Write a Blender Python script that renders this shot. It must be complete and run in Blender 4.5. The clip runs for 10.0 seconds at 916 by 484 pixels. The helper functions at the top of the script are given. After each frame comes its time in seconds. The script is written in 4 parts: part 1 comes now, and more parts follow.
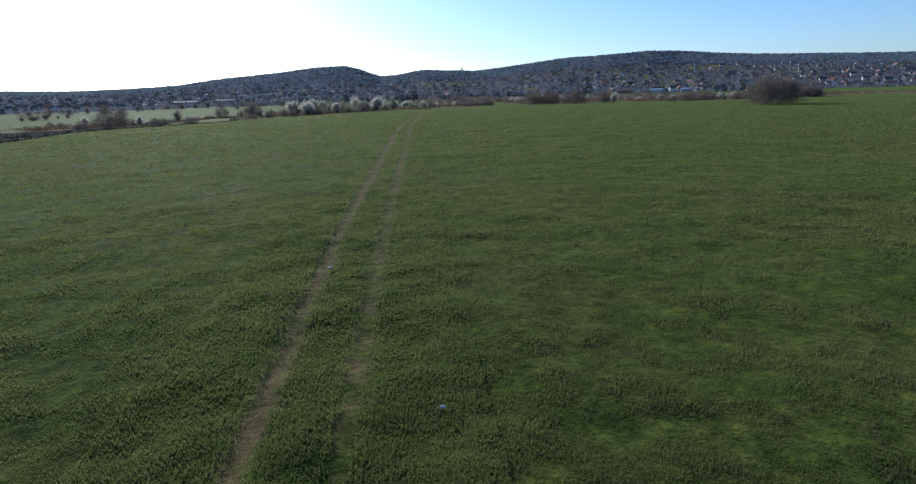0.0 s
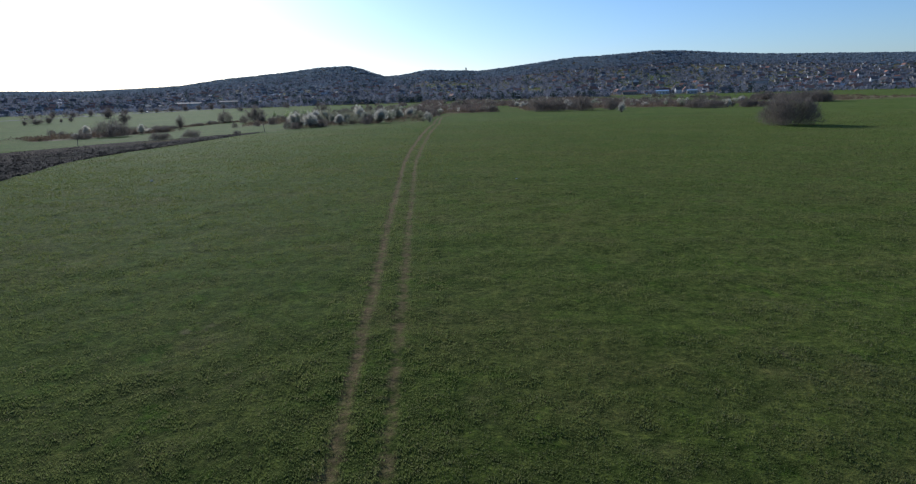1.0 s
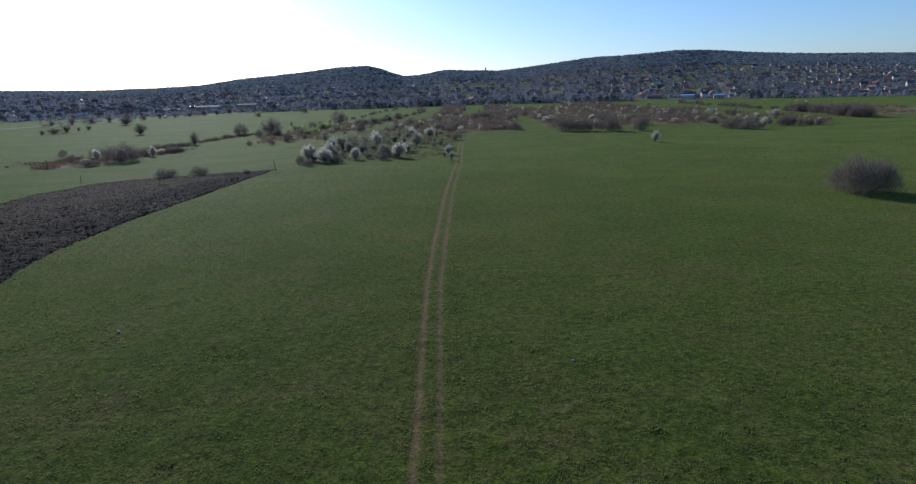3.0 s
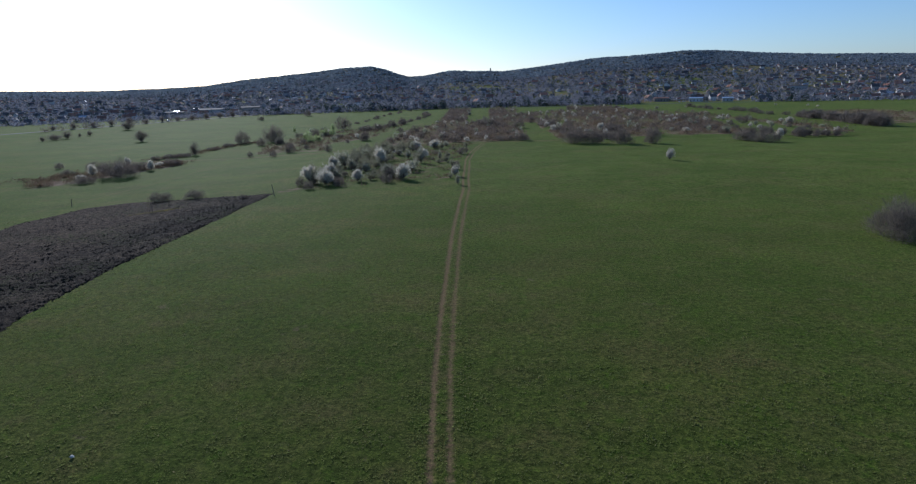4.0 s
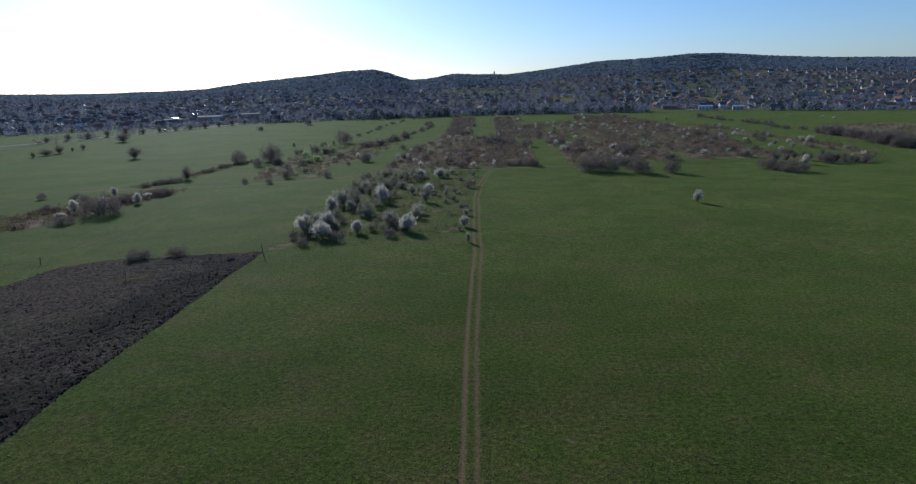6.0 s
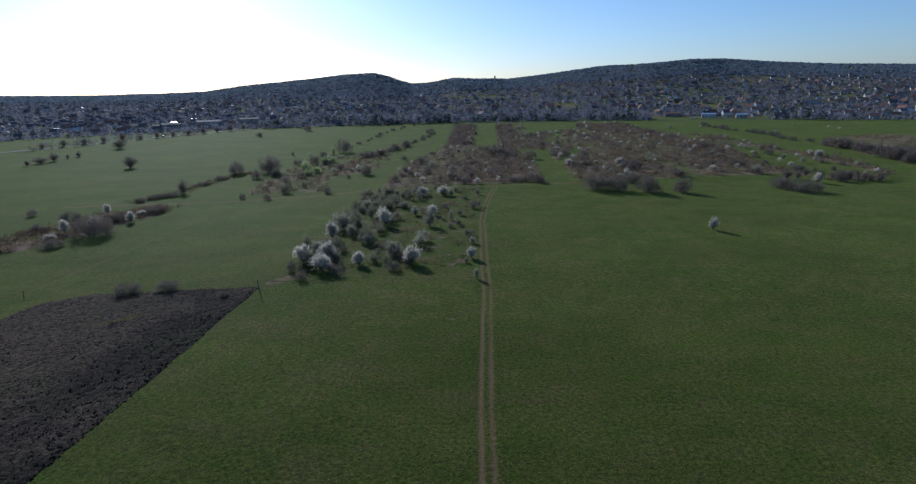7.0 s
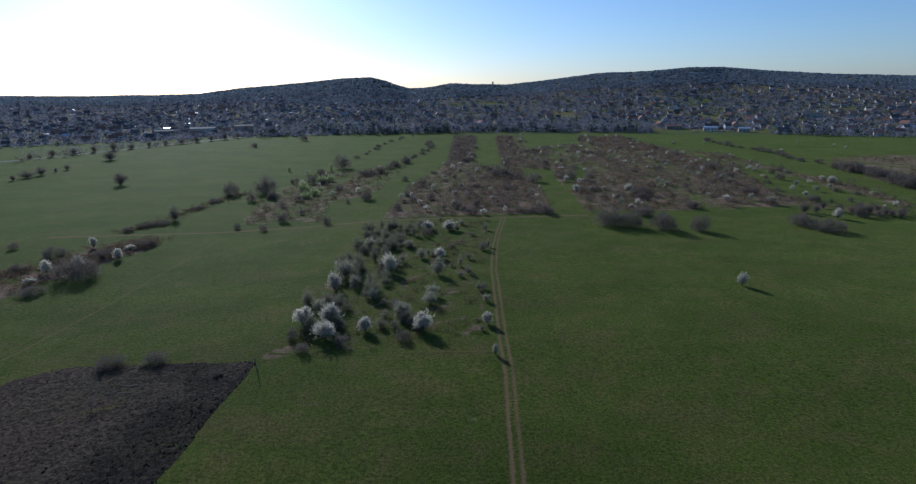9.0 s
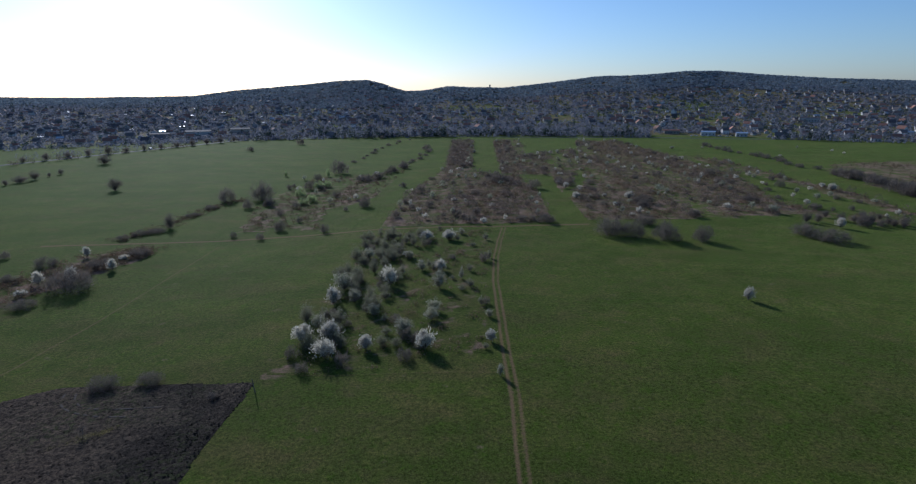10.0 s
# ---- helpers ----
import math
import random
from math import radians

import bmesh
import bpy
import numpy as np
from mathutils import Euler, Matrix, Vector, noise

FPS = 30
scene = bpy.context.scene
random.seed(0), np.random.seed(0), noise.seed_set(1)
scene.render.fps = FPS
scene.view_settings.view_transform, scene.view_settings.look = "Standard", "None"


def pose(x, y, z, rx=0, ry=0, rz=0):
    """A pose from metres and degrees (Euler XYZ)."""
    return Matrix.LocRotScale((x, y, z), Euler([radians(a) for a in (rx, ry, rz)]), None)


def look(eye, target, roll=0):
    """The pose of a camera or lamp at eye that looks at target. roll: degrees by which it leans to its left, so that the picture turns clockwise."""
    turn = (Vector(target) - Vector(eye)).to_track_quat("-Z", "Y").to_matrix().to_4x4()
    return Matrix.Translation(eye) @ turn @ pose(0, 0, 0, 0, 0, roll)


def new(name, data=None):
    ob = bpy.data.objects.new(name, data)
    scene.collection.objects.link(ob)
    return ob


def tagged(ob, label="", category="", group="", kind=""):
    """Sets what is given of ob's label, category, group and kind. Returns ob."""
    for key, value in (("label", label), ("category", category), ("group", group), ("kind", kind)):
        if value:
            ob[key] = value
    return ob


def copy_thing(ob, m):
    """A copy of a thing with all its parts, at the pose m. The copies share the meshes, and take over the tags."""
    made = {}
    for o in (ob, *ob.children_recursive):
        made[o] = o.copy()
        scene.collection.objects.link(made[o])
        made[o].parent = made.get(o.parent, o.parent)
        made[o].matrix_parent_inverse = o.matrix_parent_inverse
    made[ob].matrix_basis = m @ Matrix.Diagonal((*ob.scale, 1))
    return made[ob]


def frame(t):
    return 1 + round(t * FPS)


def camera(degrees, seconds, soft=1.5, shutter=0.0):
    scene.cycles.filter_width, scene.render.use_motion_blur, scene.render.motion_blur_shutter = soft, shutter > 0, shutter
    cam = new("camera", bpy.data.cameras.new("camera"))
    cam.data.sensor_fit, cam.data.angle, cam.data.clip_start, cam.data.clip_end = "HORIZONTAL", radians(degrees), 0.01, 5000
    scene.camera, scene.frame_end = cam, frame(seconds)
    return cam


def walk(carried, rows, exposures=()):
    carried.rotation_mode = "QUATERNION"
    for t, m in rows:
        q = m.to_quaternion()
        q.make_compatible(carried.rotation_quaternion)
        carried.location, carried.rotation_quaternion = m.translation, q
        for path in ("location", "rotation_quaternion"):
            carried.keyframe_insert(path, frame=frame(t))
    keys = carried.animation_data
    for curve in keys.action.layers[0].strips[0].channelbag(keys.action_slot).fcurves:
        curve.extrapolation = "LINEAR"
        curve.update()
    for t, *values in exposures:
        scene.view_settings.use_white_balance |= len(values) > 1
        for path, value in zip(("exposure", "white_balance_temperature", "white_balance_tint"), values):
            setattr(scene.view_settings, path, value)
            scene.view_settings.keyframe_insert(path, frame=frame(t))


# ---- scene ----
cam = camera(77.0, 10.0, 1.2)
PATH = [
    (0, (-0.502, 0.105, 3.379), (-0.511, 2.044, 2.888), -1.8),
    (0.5, (-0.576, 1.861, 5.446), (-0.585, 3.799, 4.952), -1.8),
    (1, (-0.767, 4.455, 7.427), (-0.789, 6.393, 6.931), -1.8),
    (1.5, (-1.053, 8.383, 9.946), (-1.095, 10.319, 9.447), -1.8),
    (2, (-1.354, 11.729, 12.545), (-1.412, 13.664, 12.043), -1.7),
    (2.5, (-1.694, 15.003, 15.294), (-1.765, 16.937, 14.788), -1.7),
    (4, (-2.924, 27.818, 23.668), (-3.02, 29.748, 23.155), -1.7),
    (4.5, (-3.344, 32.479, 26.49), (-3.445, 34.408, 25.972), -1.8),
    (5, (-3.829, 37.333, 29.212), (-3.933, 39.261, 28.693), -1.9),
    (5.5, (-4.472, 41.908, 31.901), (-4.576, 43.836, 31.382), -1.8),
    (7, (-7.594, 55.253, 40.249), (-7.693, 57.184, 39.736), -1.3),
    (7.5, (-8.925, 59.42, 42.972), (-9.019, 61.352, 42.46), -1.1),
    (8, (-10.461, 63.238, 45.792), (-10.548, 65.17, 45.281), -0.9),
    (8.5, (-11.829, 66.782, 48.656), (-11.911, 68.713, 48.144), -0.7),
    (9, (-12.929, 69.741, 51.52), (-13.007, 71.673, 51.008), -0.6),
    (9.5, (-13.905, 72.428, 53.592), (-13.976, 74.361, 53.083), -0.5),
    (10, (-14.656, 73.455, 53.75), (-14.72, 75.389, 53.244), -0.4),
]
walk(cam, [(t, look(eye, target, roll)) for t, eye, target, roll in PATH], [(0, 0.62, 5150, 12), (1.0, 0.38, 5150, 12), (2.0, 0.42, 5150, 13), (5, 0.28, 5060, 13), (10, 0.12, 4980, 13)])


# ---- land ----
# Skyline seen from the meadow: bearing (degrees from +y), distance, height.
RIDGE_AZ = [-75, -45, -39.5, -31.7, -24.9, -21.5, -16.3, -13.4, -10.6, -9.3, -8.2, -7.1, -5.4, -3.2, -0.9, 1.9, 4.7, 10.1, 14.3, 17.8, 20.3, 24.9, 29.2, 35.7, 45, 75]
RIDGE_H = [38, 44, 45, 42, 45, 57, 68, 75, 77.5, 70, 61, 53, 55, 63, 59, 58, 66, 82, 84, 93, 94, 82, 73, 64, 56, 43]
RIDGE_D = [1800, 1780, 1762, 1780, 1560, 1520, 1480, 1430, 1430, 1430, 1440, 1450, 1400, 1390, 1390, 1440, 1450, 1480, 1440, 1520, 1600, 1610, 1580, 1577, 1600, 1700]


def smooth(v, a, b):
    u = np.clip((v - a) / (b - a), 0.0, 1.0)
    return u * u * (3 - 2 * u)


def height(x, y):
    """Height of the land: a gentle meadow that falls to the left and ahead, then the slope of the hills."""
    x, y = np.asarray(x, float), np.asarray(y, float)
    d, az = np.hypot(x, y), np.degrees(np.arctan2(x, y))
    z = -2.2 * smooth(y, 130, 330) - 3.6 * smooth(-x, 15, 130) * smooth(y, 60, 170) - 1.6 * smooth(x, 70, 160) * smooth(y, 200, 330)
    z = z * (1 - smooth(d, 500, 850)) - 1.0 * smooth(d, 500, 850)
    top, far = np.interp(az, RIDGE_AZ, RIDGE_H), np.interp(az, RIDGE_AZ, RIDGE_D)
    u = np.clip((d - 790) / (far - 790), 0, 1.0)
    back = 1 - 0.9 * smooth(d, far + 60, far + 900)
    return z + (top + 1.0) * u ** 1.8 * back

# ---- world, sun ----
SUN_AZ, SUN_EL = -28.0, 21.5
sun_way = Vector((math.sin(radians(SUN_AZ)) * math.cos(radians(SUN_EL)), math.cos(radians(SUN_AZ)) * math.cos(radians(SUN_EL)), math.sin(radians(SUN_EL))))
world = bpy.data.worlds.new("sky")
world.use_nodes = True
scene.world = world
sky = world.node_tree.nodes.new("ShaderNodeTexSky")
sky.sky_type, sky.sun_disc = "NISHITA", False
sky.sun_elevation, sky.sun_rotation = radians(SUN_EL), radians(SUN_AZ)
sky.altitude, sky.air_density, sky.dust_density, sky.ozone_density = 150, 1.0, 0.6, 3.6
world.node_tree.links.new(sky.outputs[0], world.node_tree.nodes["Background"].inputs["Color"])
world.node_tree.nodes["Background"].inputs["Strength"].default_value = 0.080
lamp = bpy.data.lights.new("sun", "SUN")
lamp.energy, lamp.angle, lamp.color = 3.6, radians(0.6), (1.0, 0.90, 0.74)
sun = new("sun", lamp)
sun.matrix_world = look(sun_way * 300, (0, 0, 0))


# ---- materials ----
class Nodes:
    """Short hand for a node material."""

    def __init__(self, name):
        self.mat = bpy.data.materials.new(name)
        self.mat.use_nodes = True
        self.tree = self.mat.node_tree
        self.bsdf = self.tree.nodes["Principled BSDF"]
        self.out = self.tree.nodes["Material Output"]
        self.coord = None

    def put(self, kind, **sets):
        node = self.tree.nodes.new(kind)
        for key, value in sets.items():
            node.inputs[key.replace("_", " ")].default_value = value
        return node

    def link(self, a, b):
        self.tree.links.new(a, b)

    def noise(self, scale, detail=4.0, rough=0.55, stretch=None):
        if self.coord is None:
            self.coord = self.put("ShaderNodeNewGeometry").outputs["Position"]
        node = self.put("ShaderNodeTexNoise", Scale=scale, Detail=detail, Roughness=rough)
        source = self.coord
        if stretch:
            shift = self.put("ShaderNodeMapping", Scale=stretch)
            self.link(source, shift.inputs["Vector"])
            source = shift.outputs[0]
        self.link(source, node.inputs["Vector"])
        return node.outputs["Fac"]

    def ramp(self, fac, stops):
        node = self.put("ShaderNodeValToRGB")
        while len(node.color_ramp.elements) < len(stops):
            node.color_ramp.elements.new(0.5)
        for mark, (place, colour) in zip(node.color_ramp.elements, stops):
            mark.position, mark.color = place, (*colour, 1)
        self.link(fac, node.inputs["Fac"])
        return node.outputs["Color"]

    def span(self, fac, a, b, lo=0.0, hi=1.0):
        node = self.put("ShaderNodeMapRange")
        for key, value in zip(("From Min", "From Max", "To Min", "To Max"), (a, b, lo, hi)):
            node.inputs[key].default_value = value
        self.link(fac, node.inputs["Value"])
        return node.outputs["Result"]

    def mix(self, fac, a, b, how="MIX"):
        node = self.put("ShaderNodeMix")
        node.data_type, node.blend_type = "RGBA", how
        for value, socket in ((fac, node.inputs[0]), (a, node.inputs[6]), (b, node.inputs[7])):
            if isinstance(value, (int, float)):
                socket.default_value = value
            elif isinstance(value, tuple):
                socket.default_value = (*value, 1)
            else:
                self.link(value, socket)
        return node.outputs[2]

    def calc(self, how, a, b):
        node = self.put("ShaderNodeMath")
        node.operation = how
        for value, socket in ((a, node.inputs[0]), (b, node.inputs[1])):
            if isinstance(value, (int, float)):
                socket.default_value = value
            else:
                self.link(value, socket)
        return node.outputs[0]

    def attribute(self, name):
        node = self.put("ShaderNodeAttribute")
        node.attribute_name = name
        return node.outputs["Fac"]

    def island(self):
        return self.put("ShaderNodeNewGeometry").outputs["Random Per Island"]

    def each(self):
        return self.put("ShaderNodeObjectInfo").outputs["Random"]

    def bump(self, fac, strength, distance):
        node = self.put("ShaderNodeBump", Strength=strength, Distance=distance)
        self.link(fac, node.inputs["Height"])
        self.link(node.outputs[0], self.bsdf.inputs["Normal"])

    def colour(self, value, rough=0.8, metal=0.0, spec=0.3):
        base = self.bsdf.inputs["Base Color"]
        if isinstance(value, tuple):
            base.default_value = (*value, 1)
        else:
            self.link(value, base)
        self.bsdf.inputs["Roughness"].default_value = rough
        self.bsdf.inputs["Metallic"].default_value = metal
        self.bsdf.inputs["Specular IOR Level"].default_value = spec
        return self

    def fuzz(self, weight, rough, tint):
        """The soft sheen of a nap of upright blades or twigs."""
        self.bsdf.inputs["Sheen Weight"].default_value = weight
        self.bsdf.inputs["Sheen Roughness"].default_value = rough
        self.bsdf.inputs["Sheen Tint"].default_value = (*tint, 1)
        return self

    def thin(self, value, share):
        """Lets light through a leaf or petal."""
        back = self.put("ShaderNodeBsdfTranslucent")
        both = self.put("ShaderNodeMixShader", Fac=share)
        if isinstance(value, tuple):
            back.inputs["Color"].default_value = (*value, 1)
        else:
            self.link(value, back.inputs["Color"])
        self.link(self.bsdf.outputs[0], both.inputs[1])
        self.link(back.outputs[0], both.inputs[2])
        self.link(both.outputs[0], self.out.inputs["Surface"])
        return self


def meadow_material():
    n = Nodes("meadow_turf")
    broad = n.ramp(n.noise(0.018, 3), [(0.3, (0.066, 0.104, 0.020)), (0.5, (0.078, 0.114, 0.025)), (0.7, (0.096, 0.116, 0.034))])
    patch = n.ramp(n.noise(0.17, 6, 0.66), [(0.3, (0.054, 0.094, 0.014)), (0.46, (0.078, 0.114, 0.022)), (0.58, (0.100, 0.118, 0.034)), (0.70, (0.140, 0.122, 0.058))])
    turf = n.mix(0.55, broad, patch)
    lush = n.noise(0.5, 5, 0.7)
    turf = n.mix(n.span(lush, 0.55, 0.66, 0, 0.80), turf, (0.066, 0.128, 0.014))
    turf = n.mix(n.span(lush, 0.44, 0.32, 0, 0.40), turf, (0.100, 0.098, 0.050))
    straw = n.noise(0.075, 5, 0.65, (0.7, 1.0, 1.0))
    turf = n.mix(n.span(straw, 0.50, 0.66, 0, 0.45), turf, (0.126, 0.108, 0.052))
    # Tuft tones vary; the bump's hollows carry shade between tufts in the colour.
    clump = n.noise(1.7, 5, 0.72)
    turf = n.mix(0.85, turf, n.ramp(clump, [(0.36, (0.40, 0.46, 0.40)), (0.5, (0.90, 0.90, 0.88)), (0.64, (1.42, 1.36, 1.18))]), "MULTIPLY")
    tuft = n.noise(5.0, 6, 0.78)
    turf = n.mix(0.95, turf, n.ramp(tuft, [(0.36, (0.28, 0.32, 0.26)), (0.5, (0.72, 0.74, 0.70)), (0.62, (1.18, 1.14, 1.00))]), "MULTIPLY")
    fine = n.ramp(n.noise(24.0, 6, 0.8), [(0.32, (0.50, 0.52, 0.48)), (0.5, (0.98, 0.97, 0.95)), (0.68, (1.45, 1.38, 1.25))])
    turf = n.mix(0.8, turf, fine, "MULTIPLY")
    sweep = n.ramp(n.noise(0.04, 5, 0.6, (0.6, 1.0, 1.0)), [(0.36, (0.76, 0.80, 0.76)), (0.5, (0.90, 0.90, 0.90)), (0.64, (1.04, 1.02, 0.98))])
    turf = n.mix(1.0, turf, sweep, "MULTIPLY")
    brown = n.ramp(n.noise(0.14, 6, 0.7), [(0.32, (0.070, 0.092, 0.030)), (0.44, (0.100, 0.098, 0.048)), (0.56, (0.185, 0.140, 0.104)), (0.70, (0.28, 0.215, 0.165))])
    brown = n.mix(0.8, brown, n.ramp(tuft, [(0.38, (0.45, 0.45, 0.47)), (0.6, (1.25, 1.22, 1.18))]), "MULTIPLY")
    edge = n.calc("ADD", n.attribute("dry"), n.span(n.noise(0.16, 6, 0.7), 0.3, 0.7, -0.55, 0.55))
    turf = n.mix(n.span(edge, 0.38, 0.72, 0, 0.92), turf, brown)
    soil = n.ramp(n.noise(5.0, 5, 0.7), [(0.3, (0.10, 0.078, 0.042)), (0.55, (0.165, 0.126, 0.068)), (0.75, (0.235, 0.183, 0.105))])
    worn = n.calc("ADD", n.attribute("dirt"), n.span(n.noise(1.9, 6, 0.75), 0.3, 0.7, -0.55, 0.40))
    turf = n.mix(n.span(worn, 0.2, 0.95, 0, 0.74), turf, soil)
    turf = n.mix(1.0, turf, (1.22, 1.02, 1.06), "MULTIPLY")
    n.colour(turf, 0.90, 0, 0.012).fuzz(0.12, 0.33, (0.52, 0.70, 0.18))
    nap = n.calc("MULTIPLY", n.span(clump, 0.36, 0.64, 0.10, 0.165), n.span(n.noise(0.10, 4, 0.6), 0.34, 0.66, 0.80, 1.20))
    bare = n.calc("MULTIPLY", n.span(worn, 0.2, 0.9, 1.0, 0.3), n.span(edge, 0.4, 0.75, 1.0, 0.55))
    n.link(n.calc("MULTIPLY", nap, bare), n.bsdf.inputs["Sheen Weight"])
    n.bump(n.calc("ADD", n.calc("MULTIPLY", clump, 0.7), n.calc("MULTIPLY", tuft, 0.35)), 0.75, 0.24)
    return n.mat


def blades_material(name, low, high, dry, share):
    n = Nodes(name)
    hue = n.ramp(n.island(), [(0.0, low), (0.6, high), (0.9, high), (0.98, dry)])
    hue = n.mix(n.span(n.noise(0.5, 5, 0.7), 0.48, 0.66, 0, 0.7), hue, low)
    hue = n.mix(n.span(n.noise(0.9, 5, 0.7), 0.56, 0.70, 0, 0.5), hue, dry)
    hue = n.mix(n.span(n.noise(0.13, 5, 0.65), 0.52, 0.68, 0, 0.40), hue, dry)
    hue = n.mix(0.8, hue, n.ramp(n.noise(0.35, 5, 0.65), [(0.34, (0.74, 0.80, 0.76)), (0.5, (0.96, 0.97, 0.96)), (0.66, (1.16, 1.13, 1.08))]), "MULTIPLY")
    n.colour(hue, 0.8, 0, 0.05).fuzz(0.15, 0.35, (0.60, 0.70, 0.30)).thin(n.mix(1.0, hue, (1.22, 1.22, 1.05), "MULTIPLY"), share)
    return n.mat


def plain(name, a, b, scale=3.0, rough=0.85, metal=0.0, spec=0.3, relief=0.0, by="noise"):
    n = Nodes(name)
    fac = {"noise": lambda: n.noise(scale, 5, 0.65), "island": n.island, "each": n.each}[by]()
    shade = n.ramp(fac, [(0.25, a), (0.75, b)] if by == "noise" else [(0.0, a), (1.0, b)])
    if by != "noise":
        shade = n.mix(0.5, shade, n.ramp(n.noise(scale, 4), [(0.3, (0.7, 0.7, 0.7)), (0.7, (1.2, 1.2, 1.2))]), "MULTIPLY")
    n.colour(shade, rough, metal, spec)
    if relief:
        n.bump(n.noise(scale * 2, 5, 0.65), 0.8, relief)
    return n.mat


def leaves(name, stops, share=0.35, scale=0.4):
    n = Nodes(name)
    hue = n.ramp(n.island(), stops)
    hue = n.mix(0.6, hue, n.ramp(n.each(), [(0.0, (0.72, 0.72, 0.74)), (1.0, (1.25, 1.22, 1.18))]), "MULTIPLY")
    n.colour(hue, 0.85, 0, 0.05).thin(hue, share)
    return n.mat


def canopy(name, stops, share, scale, vary):
    """Far crowns: the colour changes from tree to tree, little from twig to twig."""
    n = Nodes(name)
    hue = n.ramp(n.noise(scale, 4, 0.7), stops)
    hue = n.mix(vary, hue, n.ramp(n.island(), [(0.0, (0.70, 0.70, 0.70)), (1.0, (1.25, 1.25, 1.25))]), "MULTIPLY")
    return n.colour(hue, 0.9, 0, 0.02).thin(hue, share)


TURF = meadow_material()
BLADES = blades_material("grass_blades", (0.102, 0.124, 0.039), (0.139, 0.152, 0.053), (0.160, 0.140, 0.084), 0.5)
DRY_BLADES = blades_material("dry_grass_blades", (0.15, 0.135, 0.06), (0.22, 0.19, 0.09), (0.28, 0.24, 0.13), 0.4)
BARK = plain("grey_bark", (0.06, 0.05, 0.042), (0.17, 0.145, 0.12), 6.0, 0.9, relief=0.01)
TWIGS = leaves("bare_twigs", [(0.0, (0.078, 0.073, 0.069)), (0.5, (0.146, 0.124, 0.102)), (1.0, (0.255, 0.214, 0.174))], 0.48)
PETALS = leaves("white_blossom", [(0.0, (0.22, 0.21, 0.15)), (0.3, (0.42, 0.40, 0.33)), (0.65, (0.70, 0.64, 0.52)), (1.0, (0.92, 0.87, 0.73))], 0.48)
PALE = leaves("pale_blossom", [(0.0, (0.16, 0.18, 0.09)), (0.5, (0.31, 0.32, 0.21)), (1.0, (0.56, 0.52, 0.44))], 0.45)
BUDS = leaves("opening_buds", [(0.0, (0.12, 0.13, 0.07)), (0.6, (0.21, 0.22, 0.125)), (1.0, (0.36, 0.35, 0.25))], 0.5)
FRESH = leaves("fresh_leaves", [(0.0, (0.20, 0.26, 0.09)), (0.5, (0.30, 0.37, 0.15)), (1.0, (0.42, 0.48, 0.24))], 0.55)
SCRUB = leaves("scrub_twigs", [(0.0, (0.085, 0.070, 0.052)), (0.4, (0.170, 0.115, 0.078)), (0.7, (0.225, 0.145, 0.098)), (0.85, (0.12, 0.135, 0.05)), (1.0, (0.33, 0.27, 0.20))], 0.4)
# Base colour raised and blued to put distance haze into the crest woods.
HAZY_WOODS = canopy("hazy_hill_wood_canopy", [(0.35, (0.205, 0.243, 0.270)), (0.65, (0.245, 0.280, 0.310))], 0.5, 0.02, 0.2).mat
# Pale blue-violet stands for air haze painted over the grey garden trees.
HAZY_GARDEN = canopy("hazy_village_tree_canopy", [(0.30, (0.155, 0.175, 0.188)), (0.42, (0.215, 0.222, 0.255)), (0.54, (0.250, 0.250, 0.285)), (0.64, (0.21, 0.228, 0.240)), (0.78, (0.295, 0.285, 0.31))], 0.5, 0.12, 0.2).mat
EVERGREEN = canopy("evergreen_canopy", [(0.35, (0.035, 0.055, 0.045)), (0.65, (0.065, 0.090, 0.070))], 0.3, 0.1, 0.5).mat
THICKET = canopy("thicket_twigs", [(0.32, (0.120, 0.102, 0.088)), (0.5, (0.172, 0.140, 0.116)), (0.68, (0.240, 0.185, 0.140))], 0.45, 0.08, 0.8).mat
POST = plain("weathered_post", (0.08, 0.068, 0.055), (0.17, 0.15, 0.125), 8.0, 0.9, relief=0.004)
ASPHALT = plain("worn_asphalt", (0.05, 0.05, 0.052), (0.10, 0.10, 0.10), 0.6, 0.85, 0, 0.15)
STONE = plain("pale_stone", (0.35, 0.34, 0.31), (0.55, 0.54, 0.50), 9.0, 0.8, relief=0.01)


